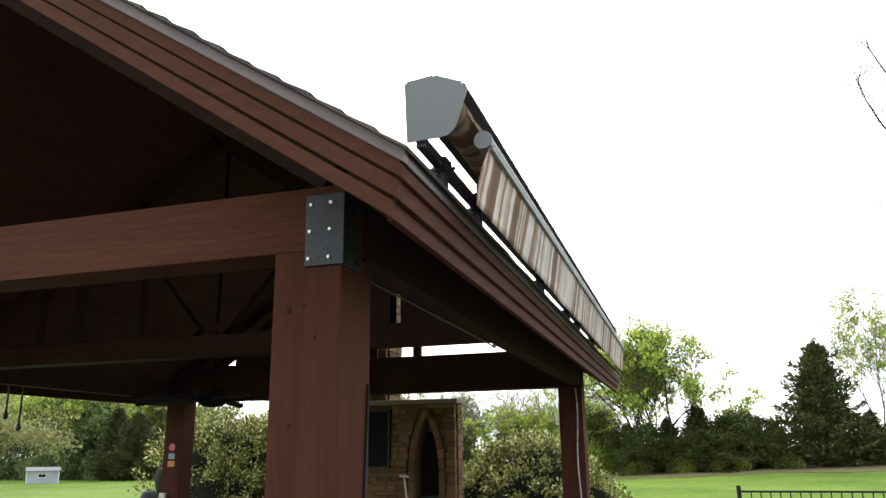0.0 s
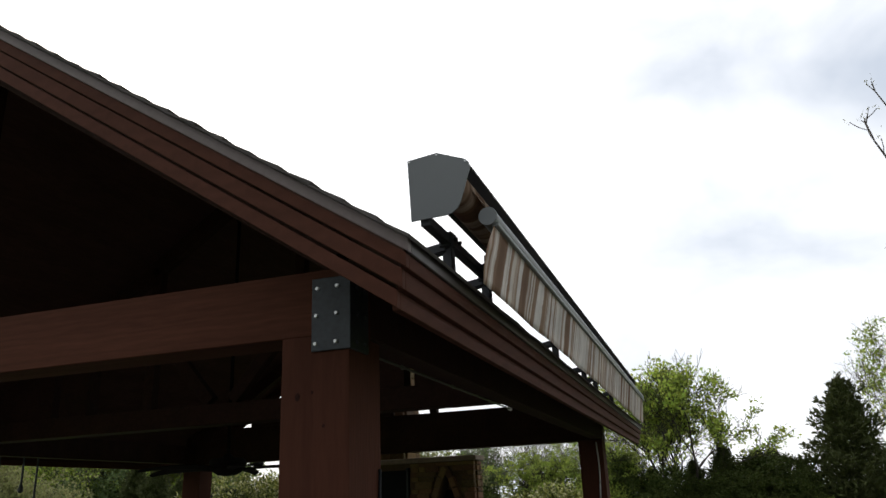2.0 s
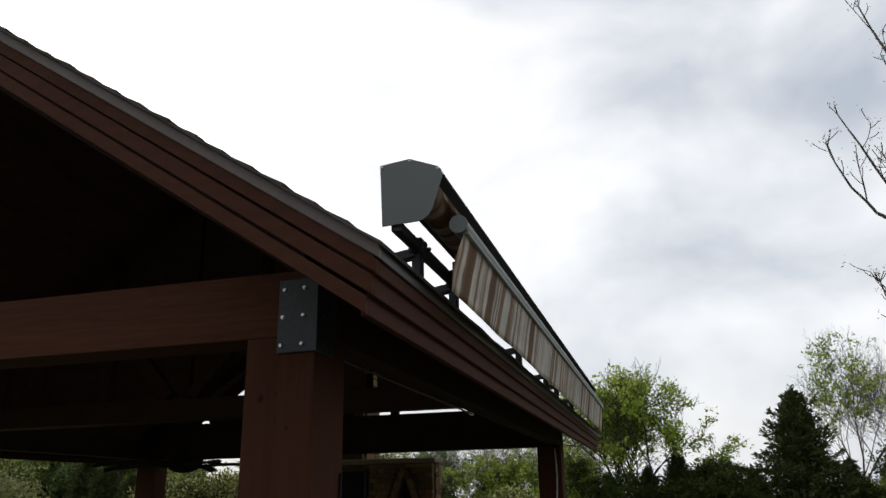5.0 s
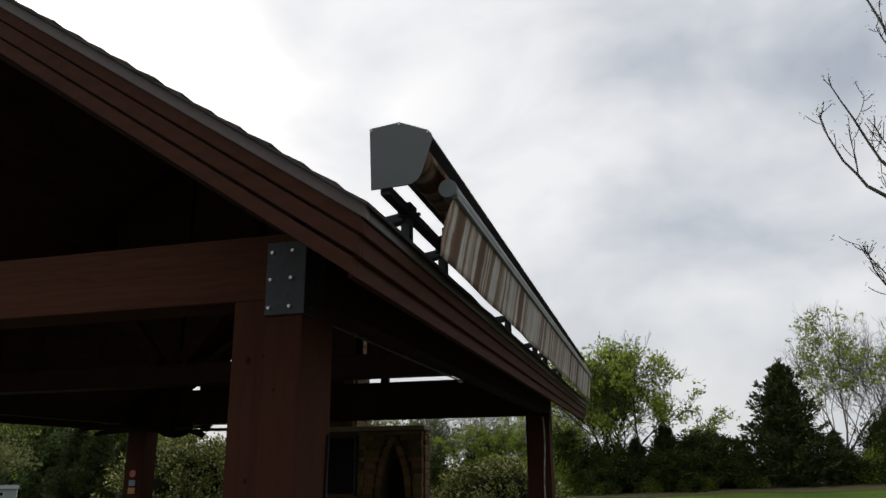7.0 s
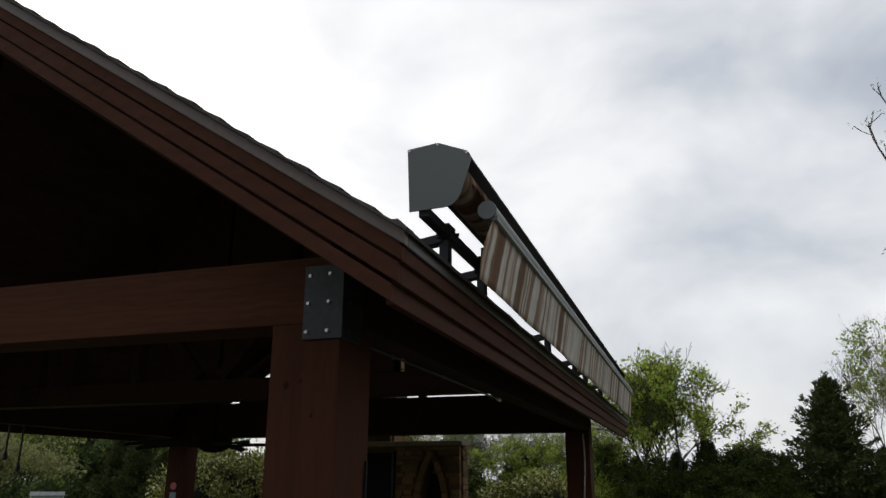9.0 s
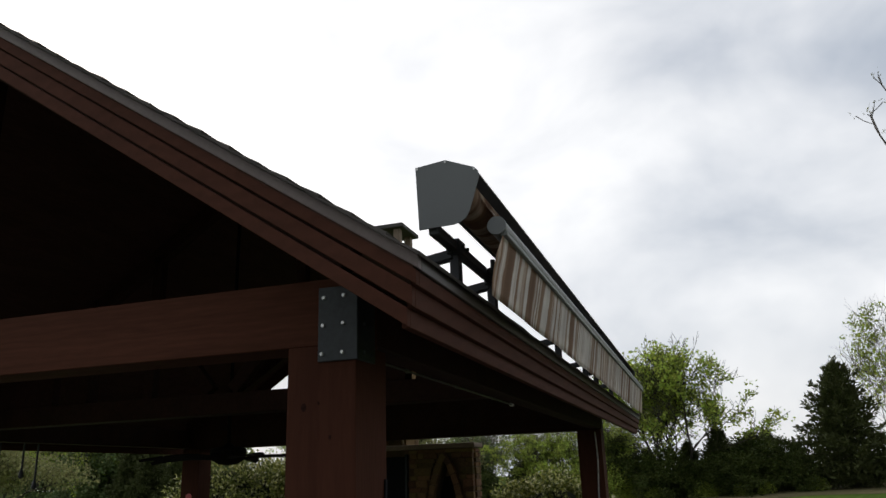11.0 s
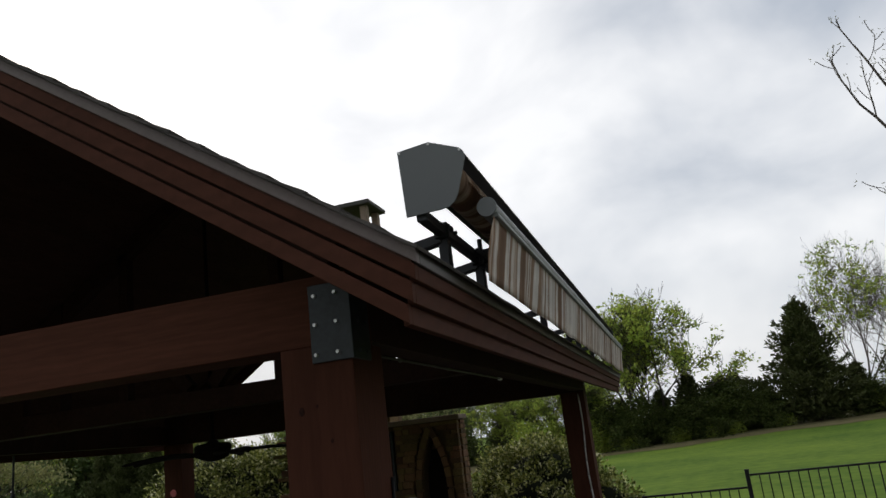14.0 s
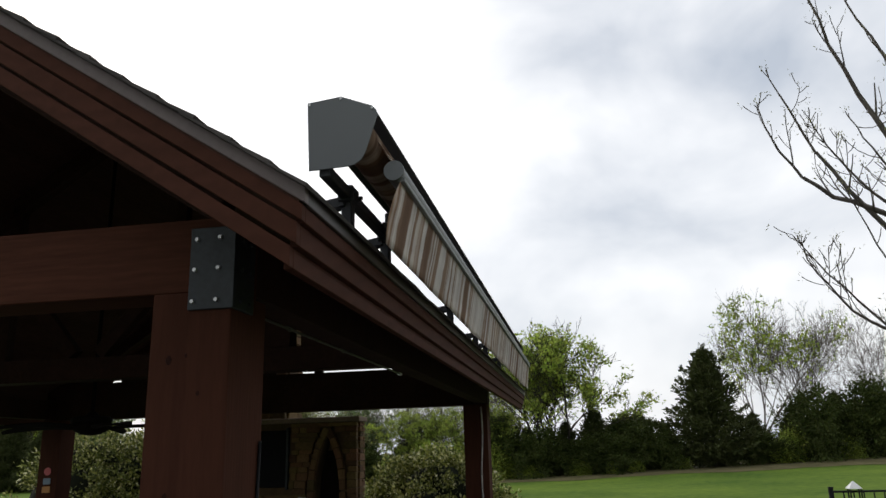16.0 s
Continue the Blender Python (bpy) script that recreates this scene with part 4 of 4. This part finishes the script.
def shrub(seed, rx, ry, h, leaf, size, count, label, category="shrub", name="shrub", core=True, lumps=14, loose=0.0, core_k=0.80, deep=False, zmax=0.72, sprays=0, spray_r=0.09):
    """A rounded bush: lumps of leaves over near-black cores painted as inner shade."""
    rng = random.Random(seed)
    e = thing(name, label, category, group="bushes by the fireplace" if name == "bush" else "shrubs along the tree line")
    balls = []
    for i in range(lumps):
        a = rng.uniform(0, 6.28)
        q = math.sqrt(rng.random()) * 0.72
        z = h * rng.uniform(0.22, zmax)
        k = math.sqrt(max(0.05, 1 - (z / h) ** 2 * 0.9))
        balls.append((Vector((rx * q * k * math.cos(a), ry * q * k * math.sin(a), z)), rng.uniform(0.26, 0.40)))
    balls.append((Vector((0, 0, h * 0.45)), 0.52))
    cs, ns = [], []
    tufts = []
    for _ in range(sprays or count):
        c, r = rng.choice(balls)
        v = Vector((rng.gauss(0, 1), rng.gauss(0, 1), rng.gauss(0, 1) + (0.75 if deep else 0))).normalized()
        q = rng.uniform(0.82, 1.06) if rng.random() < 0.8 else rng.uniform(0.5, 1.18)
        if deep:
            q = 1.08 - 0.40 * rng.random() ** 1.8
        q *= 1 + abs(rng.gauss(0, loose))
        p = c + Vector((v.x * r * rx, v.y * r * ry, v.z * r * h * 0.9)) * q
        if p.z < 0.03:
            p.z = rng.uniform(0.03, 0.3)
        tufts.append((p, v))
    for i in range(count):
        p, v = tufts[i % len(tufts)]
        if sprays:
            out = Vector((v.x, v.y, v.z + 0.5)).normalized()
            p = p + out * rng.uniform(-0.5, 1.3) * spray_r + Vector((rng.gauss(0, 0.55), rng.gauss(0, 0.55), rng.gauss(0, 0.45))) * spray_r
            p.z = max(p.z, 0.03)
        cs.append(tuple(p))
        ns.append((v.x, v.y, v.z * 0.6 + 0.35))
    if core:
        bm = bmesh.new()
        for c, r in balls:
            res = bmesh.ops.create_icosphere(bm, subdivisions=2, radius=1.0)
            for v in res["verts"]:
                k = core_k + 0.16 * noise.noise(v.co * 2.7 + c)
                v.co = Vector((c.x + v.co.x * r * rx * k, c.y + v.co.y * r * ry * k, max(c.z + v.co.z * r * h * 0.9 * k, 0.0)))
        part("shade_core", bm, core_mat, e, "near-black lumps painted as shade inside the bush", smooth=True)
    mesh_part("foliage", leaf_mesh("foliage", cs, size, rng, 2.0, ns, 0.15), leaf, e)
    return e


def set_at(ob, x, y, z=None, rz=0.0, s=1.0):
    ob.matrix_basis = pose(x, y, ground_z(x, y) - 0.03 if z is None else z, 0, 0, rz)
    ob.scale = (s, s, s)
    return ob


def again(ob, x, y, rz, s=1.0, z=None):
    o = copy_thing(ob, pose(x, y, ground_z(x, y) - 0.03 if z is None else z, 0, 0, rz))
    o.scale = (s, s, s)
    return o


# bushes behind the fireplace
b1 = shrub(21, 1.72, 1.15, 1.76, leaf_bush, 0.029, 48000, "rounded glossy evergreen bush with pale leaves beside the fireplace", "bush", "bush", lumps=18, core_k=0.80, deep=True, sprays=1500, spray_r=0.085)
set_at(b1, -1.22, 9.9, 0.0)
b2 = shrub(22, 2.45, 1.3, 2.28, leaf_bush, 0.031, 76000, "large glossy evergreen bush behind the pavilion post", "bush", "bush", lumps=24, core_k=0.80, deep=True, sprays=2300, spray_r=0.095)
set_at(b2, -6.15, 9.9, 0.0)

# far trees
big = broadleaf(31, 12.4, leaf_spring, 0.155, 2, "leafy tree with fresh light green spring leaves", 0.22, 0.55, 4, stems=5, jitter=0.16, lean=0.42, gaps=-0.10, reach=2, wide=1.03, clump=(0.20, 12, 0.23), twig=0.014)
set_at(big, -1.5, 60.0, rz=0)
cd = cedar(41, 9.0, 7.0)
set_at(cd, 10.6, 58.5)
again(cd, 5.6, 62.0, 80, 0.52)
again(cd, 3.6, 61.0, 150, 0.42)
for x, y, rz, k in ((-3.2, 58.0, 20, 0.42), (-0.2, 58.5, 130, 0.46), (1.9, 58.0, 250, 0.55), (4.3, 59.0, 10, 0.50), (7.4, 60.0, 70, 0.38), (14.0, 60.5, 190, 0.44), (17.2, 61.0, 240, 0.50), (20.4, 61.5, 310, 0.58), (23.6, 62.0, 50, 0.62), (28.0, 62.5, 100, 0.6)):
    again(cd, x, y, rz, k)
again(cd, -70.0, 85.0, 40, 1.0)
again(cd, -75.0, 87.0, 200, 1.1)
again(cd, -65.5, 84.0, 300, 0.8)
tall = broadleaf(32, 14.6, leaf_spring, 0.140, 2, "tall slender tree with sparse new leaves", 0.16, 0.42, 4, bare=bark_far, stems=3, jitter=0.15, lean=0.22, gaps=0.05, clump=(0.16, 8, 0.18), twig=0.008)
set_at(tall, 15.0, 63.0)
bare1 = broadleaf(33, 13.8, leaf_spring, 0.26, 0, "tall tree still bare of leaves", 0.15, 0.48, 4, bare=bark_far, stems=3, lean=0.2, twig=0.008)
set_at(bare1, 19.2, 65.0)
again(bare1, 25.5, 66.0, 130, 0.92)
again(bare1, -8.5, 70.0, 60, 0.72)
green = broadleaf(34, 9.5, leaf_green, 0.19, 13, "green leafy tree in the far woods", 0.16, 0.6, 3, stems=3, jitter=0.6)
set_at(green, -33.0, 71.0)
olive = broadleaf(35, 8.5, leaf_olive, 0.17, 6, "olive green tree in spring leaf", 0.15, 0.6, 3, stems=3, jitter=0.55)
set_at(olive, -24.0, 66.0)
again(bare1, -19.0, 66.0, 70, 0.62)
again(tall, -10.5, 63.0, 200, 0.62)
again(tall, -22.0, 67.0, 80, 0.60)
again(bare1, -14.0, 66.0, 10, 0.70)
again(big, -6.4, 58.5, 210, 0.50)
again(big, -12.5, 61.0, 100, 0.50)
again(bare1, -6.0, 64.0, 250, 0.62)
again(green, -30.0, 68.0, 200, 1.0)
again(green, -21.0, 68.5, 60, 0.85)
again(bare1, -27.0, 68.0, 200, 0.62)
again(big, -36.5, 70.0, 140, 0.7)
again(olive, -72.0, 61.0, 90, 1.35)
# woods beyond the shed
rng = random.Random(77)
for i in range(15):
    src = (green, olive, big, green)[i % 4]
    x = -118 + i * 3.1 + rng.uniform(-1.2, 1.2)
    y = 104 - 0.35 * i + rng.uniform(-5, 5)
    again(src, x, y, rng.uniform(0, 360), rng.uniform(1.35, 1.75) if src is not big else rng.uniform(1.1, 1.4))

# dark undergrowth along the tree line
und = shrub(51, 3.0, 2.0, 3.3, leaf_dark, 0.095, 16000, "dark evergreen undergrowth along the tree line", "shrub", core=False, lumps=11, loose=0.34, zmax=1.0, sprays=420, spray_r=0.36)
set_at(und, -5.0, 57.5)
for x, y, rz, s in ((-1.6, 57.0, 60, 1.0), (1.6, 57.5, 140, 1.15), (3.6, 58.5, 220, 1.25), (6.8, 59.0, 300, 0.75), (14.6, 59.0, 30, 0.9), (18.2, 60.0, 100, 1.1), (22.4, 61.0, 170, 1.25), (26.5, 61.5, 20, 1.2), (31.0, 62.0, 80, 1.2),
                    (-9.0, 60.0, 10, 0.72), (-13.5, 62.0, 70, 0.80), (-18.0, 63.0, 120, 1.05), (-20.5, 64.0, 20, 1.4), (-23.0, 65.0, 190, 1.4), (-25.5, 66.0, 80, 1.45), (-28.0, 67.0, 250, 1.45), (-34.0, 70.0, 310, 1.4), (-40.0, 74.0, 40, 1.0), (-46.0, 78.0, 90, 1.1), (-52.0, 82.0, 140, 1.1)):
    o = again(und, x, y, rz, s)
    o.scale.z = s * rng.uniform(0.5, 1.05)
woods_at = []
for i in range(16):
    woods_at.append((-60 - i * 3.6, 90 + 0.5 * i + rng.uniform(-2, 2), rng.uniform(0, 360), rng.uniform(1.5, 2.4)))
low_green = shrub(53, 1.8, 1.2, 1.9, leaf_green, 0.11, 1800, "green shrub at the foot of the woods", "shrub", core=False, lumps=9, loose=0.45)
set_at(low_green, -92.0, 92.0, s=2.0)
for x, y, rz, s in woods_at:
    again(low_green, x, y, rz, s)
lite = shrub(52, 1.8, 1.2, 1.9, leaf_spring, 0.065, 4200, "light green shrub below the trees", "shrub", core=False, lumps=9, loose=0.45)
set_at(lite, 0.6, 56.0, s=0.55)
for x, y, rz, s in ((2.9, 56.2, 90, 0.5), (4.6, 56.8, 30, 0.45), (-2.6, 56.0, 200, 0.5), (15.8, 59.2, 50, 1.25), (8.0, 57.6, 10, 0.5), (20.5, 59.6, 120, 0.8), (-6.3, 56.4, 30, 1.3), (-4.6, 57.0, 160, 1.0), (-8.2, 58.5, 250, 1.5), (-11.0, 59.0, 300, 1.6)):
    again(lite, x, y, rz, s)


def limb(rng, p, d, length, r, depth, segs, tips, up=0.10):
    """A sparse upswept limb with side shoots that curve upwards."""
    n = 5 if depth > 0 else 4
    for i in range(n):
        d = (d + Vector((rng.gauss(0, 0.06), rng.gauss(0, 0.06), up + rng.gauss(0, 0.05)))).normalized()
        q = p + d * (length / n)
        r2 = max(r * 0.82, 0.005)
        segs.append((p, q, r, r2))
        p, r = q, r2
        if depth > 0 and i >= 1 and rng.random() < 0.8:
            s = Vector((rng.gauss(0, 1), rng.gauss(0, 1), rng.gauss(0, 0.4))).normalized()
            limb(rng, p, (d * 0.55 + s * 0.75).normalized(), length * rng.uniform(0.35, 0.6), r * 0.6, depth - 1, segs, tips, 0.16)
    tips.append((p.copy(), d.copy()))


def bare_tree(seed):
    """A near tree, leafless, whose long upswept limbs come into view."""
    rng = random.Random(seed)
    e = thing("bare_tree", "leafless grey-barked tree with long upswept budding branches", "tree")
    segs, tips = [], []
    p, r = Vector((0, 0, -0.1)), 0.15
    d = Vector((0.02, 0, 1)).normalized()
    for i in range(10):
        q = p + d * 0.8
        segs.append((p, q, r, r * 0.9))
        p, r = q, r * 0.9
        d = (d + Vector((rng.gauss(0, 0.05), rng.gauss(0, 0.05), 0))).normalized()
    # main limbs, each a quadratic bow: height on the trunk, bend (x, z), tip (x, z), reach in y, thickness
    limbs = ((3.9, -2.60, 3.85, -2.77, 5.37, -0.13, 0.030), (1.9, -2.10, 4.00, -2.61, 5.74, -0.10, 0.032), (2.4, -1.65, 4.40, -2.20, 7.00, -0.15, 0.040),
             (2.9, -1.85, 4.10, -2.22, 5.30, 0.10, 0.024), (2.3, -2.15, 2.60, -2.56, 3.83, -0.10, 0.024), (1.6, -1.70, 2.60, -2.50, 3.87, 0.05, 0.024),
             (1.4, -1.60, 2.90, -2.12, 4.30, -0.30, 0.020), (4.0, -1.30, 5.20, -1.70, 7.20, 0.20, 0.030), (3.2, -1.60, 4.20, -1.90, 5.15, -0.20, 0.022),
             (4.4, 1.20, 5.4, 2.0, 7.4, 0.9, 0.030), (3.4, 1.1, 4.2, 2.2, 6.4, -0.8, 0.030), (4.9, 0.2, 6.4, 0.5, 8.6, 1.6, 0.028), (3.8, 0.4, 5.0, 0.9, 7.2, -1.7, 0.028))
    for z0, bx, bz, tx, tz, dy, rad in limbs:
        n = 16
        last = Vector((0.02, 0, z0))
        rr = rad * 1.5
        for i in range(1, n + 1):
            u = i / n
            q = Vector((2 * u * (1 - u) * bx + u * u * tx + rng.gauss(0, 0.010), dy * u + rng.gauss(0, 0.02), (1 - u) ** 2 * z0 + 2 * u * (1 - u) * bz + u * u * tz + rng.gauss(0, 0.010)))
            r2 = max(rad * 1.5 * (1 - 0.84 * u), 0.008)
            segs.append((last, q, rr, r2))
            dirn = (q - last).normalized()
            # shoots sit in whorls at the nodes and turn upwards
            if 4 < i < 16:
                for _ in range(rng.choice((0, 1, 1, 2))):
                    sd = Vector((rng.gauss(0.1, 0.8), rng.gauss(0, 0.7), rng.gauss(0.2, 0.3))).normalized()
                    limb(rng, q, (dirn * 0.45 + sd * 0.75).normalized(), rng.uniform(0.28, 0.60) * (1.25 - 0.6 * u), max(r2 * 0.55, 0.0062), 1 if rng.random() < 0.75 else 0, segs, tips, 0.30)
            last, rr = q, r2
        for _ in range(3):
            limb(rng, last, (dirn + Vector((rng.gauss(0, 0.35), rng.gauss(0, 0.35), 0.1))).normalized(), rng.uniform(0.06, 0.13), 0.007, 0, segs, tips, 0.05)
    cs, ns = [], []
    for t, dd in tips:
        for _ in range(4):
            cs.append((t.x + rng.gauss(0, 0.025), t.y + rng.gauss(0, 0.025), t.z + rng.gauss(0, 0.03)))
            ns.append((dd.x, dd.y, dd.z + 0.4))
    mesh_part("trunk", tubes_mesh("trunk", segs), bark_pale, e)
    mesh_part("budding", leaf_mesh("budding", cs, 0.009, rng, 4.0, ns), leaf_olive, e, "sparse olive buds")
    return e


set_at(bare_tree(61), 6.02, 5.7, 0.0)

# ---- fence ----
fence = thing("fence", "black metal picket fence along the lawn", "fence", at=(3.0, 9.4, 0))
qinv = Matrix.Translation((3.0, 9.4, 0)).inverted()


def fen(name, bm, mat=None, label=""):
    bm.transform(qinv)
    return part(name, bm, mat or iron_black, fence, label)


FY = 9.4
for x, top in ((0.10, 0.98), (1.83, 1.15), (4.46, 1.27), (7.0, 1.30)):
    fen("post", boxed(x - 0.028, x + 0.028, FY - 0.028, FY + 0.028, -0.15, top, 0.003))
    fen("post_cap", boxed(x - 0.033, x + 0.033, FY - 0.033, FY + 0.033, top, top + 0.018, 0.005))
for x0, x1, top in ((0.13, 1.80, 0.935), (1.86, 4.43, 1.10), (4.49, 6.97, 1.235)):
    for zz in (top, top - 0.95):
        fen("rail", boxed(x0, x1, FY - 0.014, FY + 0.014, zz - 0.028, zz, 0.003))
    n = int((x1 - x0) / 0.128)
    for i in range(1, n):
        x = x0 + (x1 - x0) * i / n
        fen("picket", boxed(x - 0.0075, x + 0.0075, FY - 0.0075, FY + 0.0075, top - 1.02, top - 0.029))

# solar lamp on the fence
lamp = thing("solar_lamp", "small white pyramid-topped solar post lamp by the fence", "lamp", at=(4.74, 9.4, 0))
l_inv = Matrix.Translation((4.74, 9.4, 0)).inverted()
bm = bmesh.new()
bmesh.ops.create_cone(bm, cap_ends=True, segments=4, radius1=0.125, radius2=0.010, depth=0.095)
bm.transform(l_inv @ Matrix.Translation((4.74, 9.33, 1.31)) @ Matrix.Rotation(radians(45), 4, "Z"))
part("lamp_roof", bm, white_paint, lamp, "white pyramid top")
for x in (4.67, 4.81):
    for y in (9.26, 9.36):
        bm = boxed(x - 0.008, x + 0.008, y - 0.008, y + 0.008, 1.10, 1.262)
        bm.transform(l_inv)
        part("lamp_bar", bm, iron_black, lamp)
bm = boxed(4.715, 4.765, 9.28, 9.34, -0.14, 1.11, 0.004)
bm.transform(l_inv)
part("lamp_post", bm, iron_black, lamp)

# ---- shed far off ----
shed = thing("shed", "small pale blue-grey garden shed with a white window", "shed")
set_at(shed, -78.9, 78.7, rz=45, s=0.74)
part("wall", boxed(-2.6, 2.6, 0.0, 3.0, 0.0, 2.25), shed_wall, shed)
part("roof", prism([(-0.25, 2.24), (1.5, 2.85), (3.25, 2.24), (3.25, 2.16), (1.5, 2.76), (-0.25, 2.16)], "x", -2.75, 2.75), shed_roof, shed)
swin = part("window", boxed(-0.75, 0.55, -0.03, -0.004, 1.05, 1.75), white_paint, shed, "white framed window")
for k in range(2):
    part("pane", boxed(-0.66 + k * 0.58, -0.12 + k * 0.58, -0.04, -0.032, 1.13, 1.67), black_screen, swin)
for x in (-2.6, 2.46):
    part("corner_board", boxed(x, x + 0.14, -0.03, -0.003, 0.0, 2.16), white_paint, shed)

# ---- small things in the pavilion ----
# cords with weights on the side beam
for i, (y, z) in enumerate(((4.22, 1.98), (4.03, 2.10), (3.72, 2.02))):
    c = thing("hanging_cord", "dark cord with a small weight hung from the beam", "cord", group="hanging cords", at=(-5.9, y, H))
    part("cord", rod((0, 0, -0.002), (0, 0, z - H), 0.012, 6), dark_metal, c)
    part("weight", lathe([(0.008, 0.09), (0.025, 0.03), (0.030, 0.0), (0.012, -0.02)], (0, 0, z - H), 10), dark_metal, c)

# pole with a cross handle leaning on the fireplace
pole = thing("pole", "pale pole with a short cross handle leaning by the fireplace", "pole", at=(-2.35, 7.25, 0))
part("shaft", rod((0.06, 0.10, 0.0), (-0.10, 0.02, 1.36), 0.012, 10), pale_cable, pole)
part("handle", rod((-0.16, 0.02, 1.375), (-0.04, 0.02, 1.365), 0.018, 10), pale_cable, pole)

# covered grill by the left post
grill = thing("grill", "black kettle grill with a stepped lid behind the post", "grill", at=(-7.05, 8.0, -0.1))
part("lid", lathe([(0.20, 0.0), (0.17, 0.06), (0.13, 0.12), (0.10, 0.20), (0.07, 0.215)], (0, 0, 1.02), 24), iron_black, grill, smooth=True)
part("bowl", lathe([(0.10, -0.26), (0.16, -0.18), (0.19, -0.02), (0.198, 0.0)], (0, 0, 1.015), 24), iron_black, grill, smooth=True)
part("lid_handle", boxed(-0.05, 0.05, -0.015, 0.015, 1.235, 1.265, 0.01), dark_metal, grill)
for k in range(3):
    a = k * 2.094
    part("leg", rod((0.12 * math.cos(a), 0.12 * math.sin(a), 0.78), (0.30 * math.cos(a), 0.30 * math.sin(a), 0.0), 0.014, 8), dark_metal, grill)

# things inside the niche
crate = thing("storage_box", "dark storage box inside the arched niche", "box", at=(ARCH_C, FY0 + 0.17, 0))
part("body", boxed(-0.15, 0.15, -0.06, 0.06, 0.0, 1.05, 0.01), steel_black, crate)
part("lid", boxed(-0.16, 0.16, -0.065, 0.065, 1.052, 1.09, 0.008), dark_metal, crate)

# ---- stones of the fireplace and chimney, last ----
rng = random.Random(91)


def stone_mesh(seed):
    r = random.Random(seed)
    bm = boxed(-0.5, 0.5, -0.5, 0.5, -0.5, 0.5, 0.06)
    for v in bm.verts:
        v.co += Vector((r.uniform(-0.03, 0.03), r.uniform(-0.05, 0.05), r.uniform(-0.03, 0.03)))
    me = bpy.data.meshes.new("stone")
    bm.to_mesh(me)
    bm.free()
    me.materials.append(stone_mat)
    return me


stones = [stone_mesh(i) for i in range(6)]


def stone(parent, x, y, z, sx, sy, sz, ry=0.0):
    ob = new("stone", stones[rng.randrange(6)])
    ob.parent = parent
    ob.matrix_basis = Matrix.Translation((x + 3.1, y - 8.1, z)) @ Matrix.Rotation(ry, 4, "Y") @ Matrix.Diagonal((sx, sy, sz, 1))
    return ob


# arch stones
for half, sgn in ((1, -1), (1, 1)):
    q = arch_points(ARCH_HALF + 0.045, ARCH_TOP + 0.09, 6)
    for (d0, z0), (d1, z1) in zip(q, q[1:]):
        ang = math.atan2((d1 - d0) * sgn, z1 - z0)
        stone(front, ARCH_C + sgn * (d0 + d1) / 2, FY0, (z0 + z1) / 2, 0.085, 0.10, math.hypot(d1 - d0, z1 - z0) - 0.008, ang)
    z = 0.62
    while z < ARCH_SPRING - 0.05:
        hh = min(rng.uniform(0.10, 0.16), ARCH_SPRING - z)
        stone(front, ARCH_C + sgn * (ARCH_HALF + 0.045), FY0, z + hh / 2, 0.085, 0.10, hh - 0.008)
        z += hh


def blocked(x0, x1, z0, z1):
    """Whether a stone there would cover the niche or the screen."""
    if x1 > -3.97 and x0 < -2.78 and z1 > 1.46 and z0 < 2.28:
        return True
    zc = max(z0, ARCH_SPRING)
    if zc >= ARCH_TOP + 0.10:
        return False
    h2 = ARCH_HALF + 0.092
    if zc > ARCH_SPRING:
        f = (zc - ARCH_SPRING) / (ARCH_TOP + 0.10 - ARCH_SPRING)
        h2 = h2 * math.sqrt(max(0.0, 1 - f ** 1.6))
    return x1 > ARCH_C - h2 and x0 < ARCH_C + h2


z = 0.75
while z < FZ - 0.03:
    hh = min(rng.choice((0.05, 0.06, 0.075, 0.10)), FZ - z)
    x = FX1 + 0.01
    while x > FX0:
        ww = rng.uniform(0.09, 0.30)
        for _ in range(5):
            if blocked(x - ww, x, z, z + hh) and ww > 0.09:
                ww *= 0.7
        if blocked(x - ww, x, z, z + hh):
            x -= 0.03
            continue
        stone(front, x - ww / 2, FY0 + 0.01 + rng.uniform(-0.012, 0.012), z + hh / 2, ww - 0.006, 0.09, hh - 0.006)
        x -= ww
    y = FY0 + 0.06
    while y < FY0 + 0.28:
        ww = min(rng.uniform(0.12, 0.25), FY0 + 0.31 - y)
        stone(front, FX1 + 0.0, y + ww / 2, z + hh / 2, 0.06, ww - 0.01, hh - 0.010)
        y += ww
    z += hh
z = FZ + 0.07
while z < 5.38:
    hh = rng.choice((0.12, 0.16, 0.20))
    for k in range(2):
        w = (CX1 - CX0) * (0.35 if (k == 0) == (rng.random() < 0.5) else 0.65)
    w = rng.uniform(0.22, 0.38)
    stone(chim, CX0 + w / 2, CY0 + 0.02, z + hh / 2, w - 0.01, 0.09, hh - 0.01)
    stone(chim, (CX0 + w + CX1) / 2, CY0 + 0.02, z + hh / 2, CX1 - CX0 - w - 0.01, 0.09, hh - 0.01)
    w = rng.uniform(0.22, 0.38)
    stone(chim, CX1 - 0.02, CY0 + 0.06 + w / 2, z + hh / 2, 0.09, w - 0.01, hh - 0.01)
    stone(chim, CX1 - 0.02, (CY0 + 0.06 + w + CY1) / 2, z + hh / 2, 0.09, CY1 - CY0 - 0.06 - w - 0.01, hh - 0.01)
    z += hh
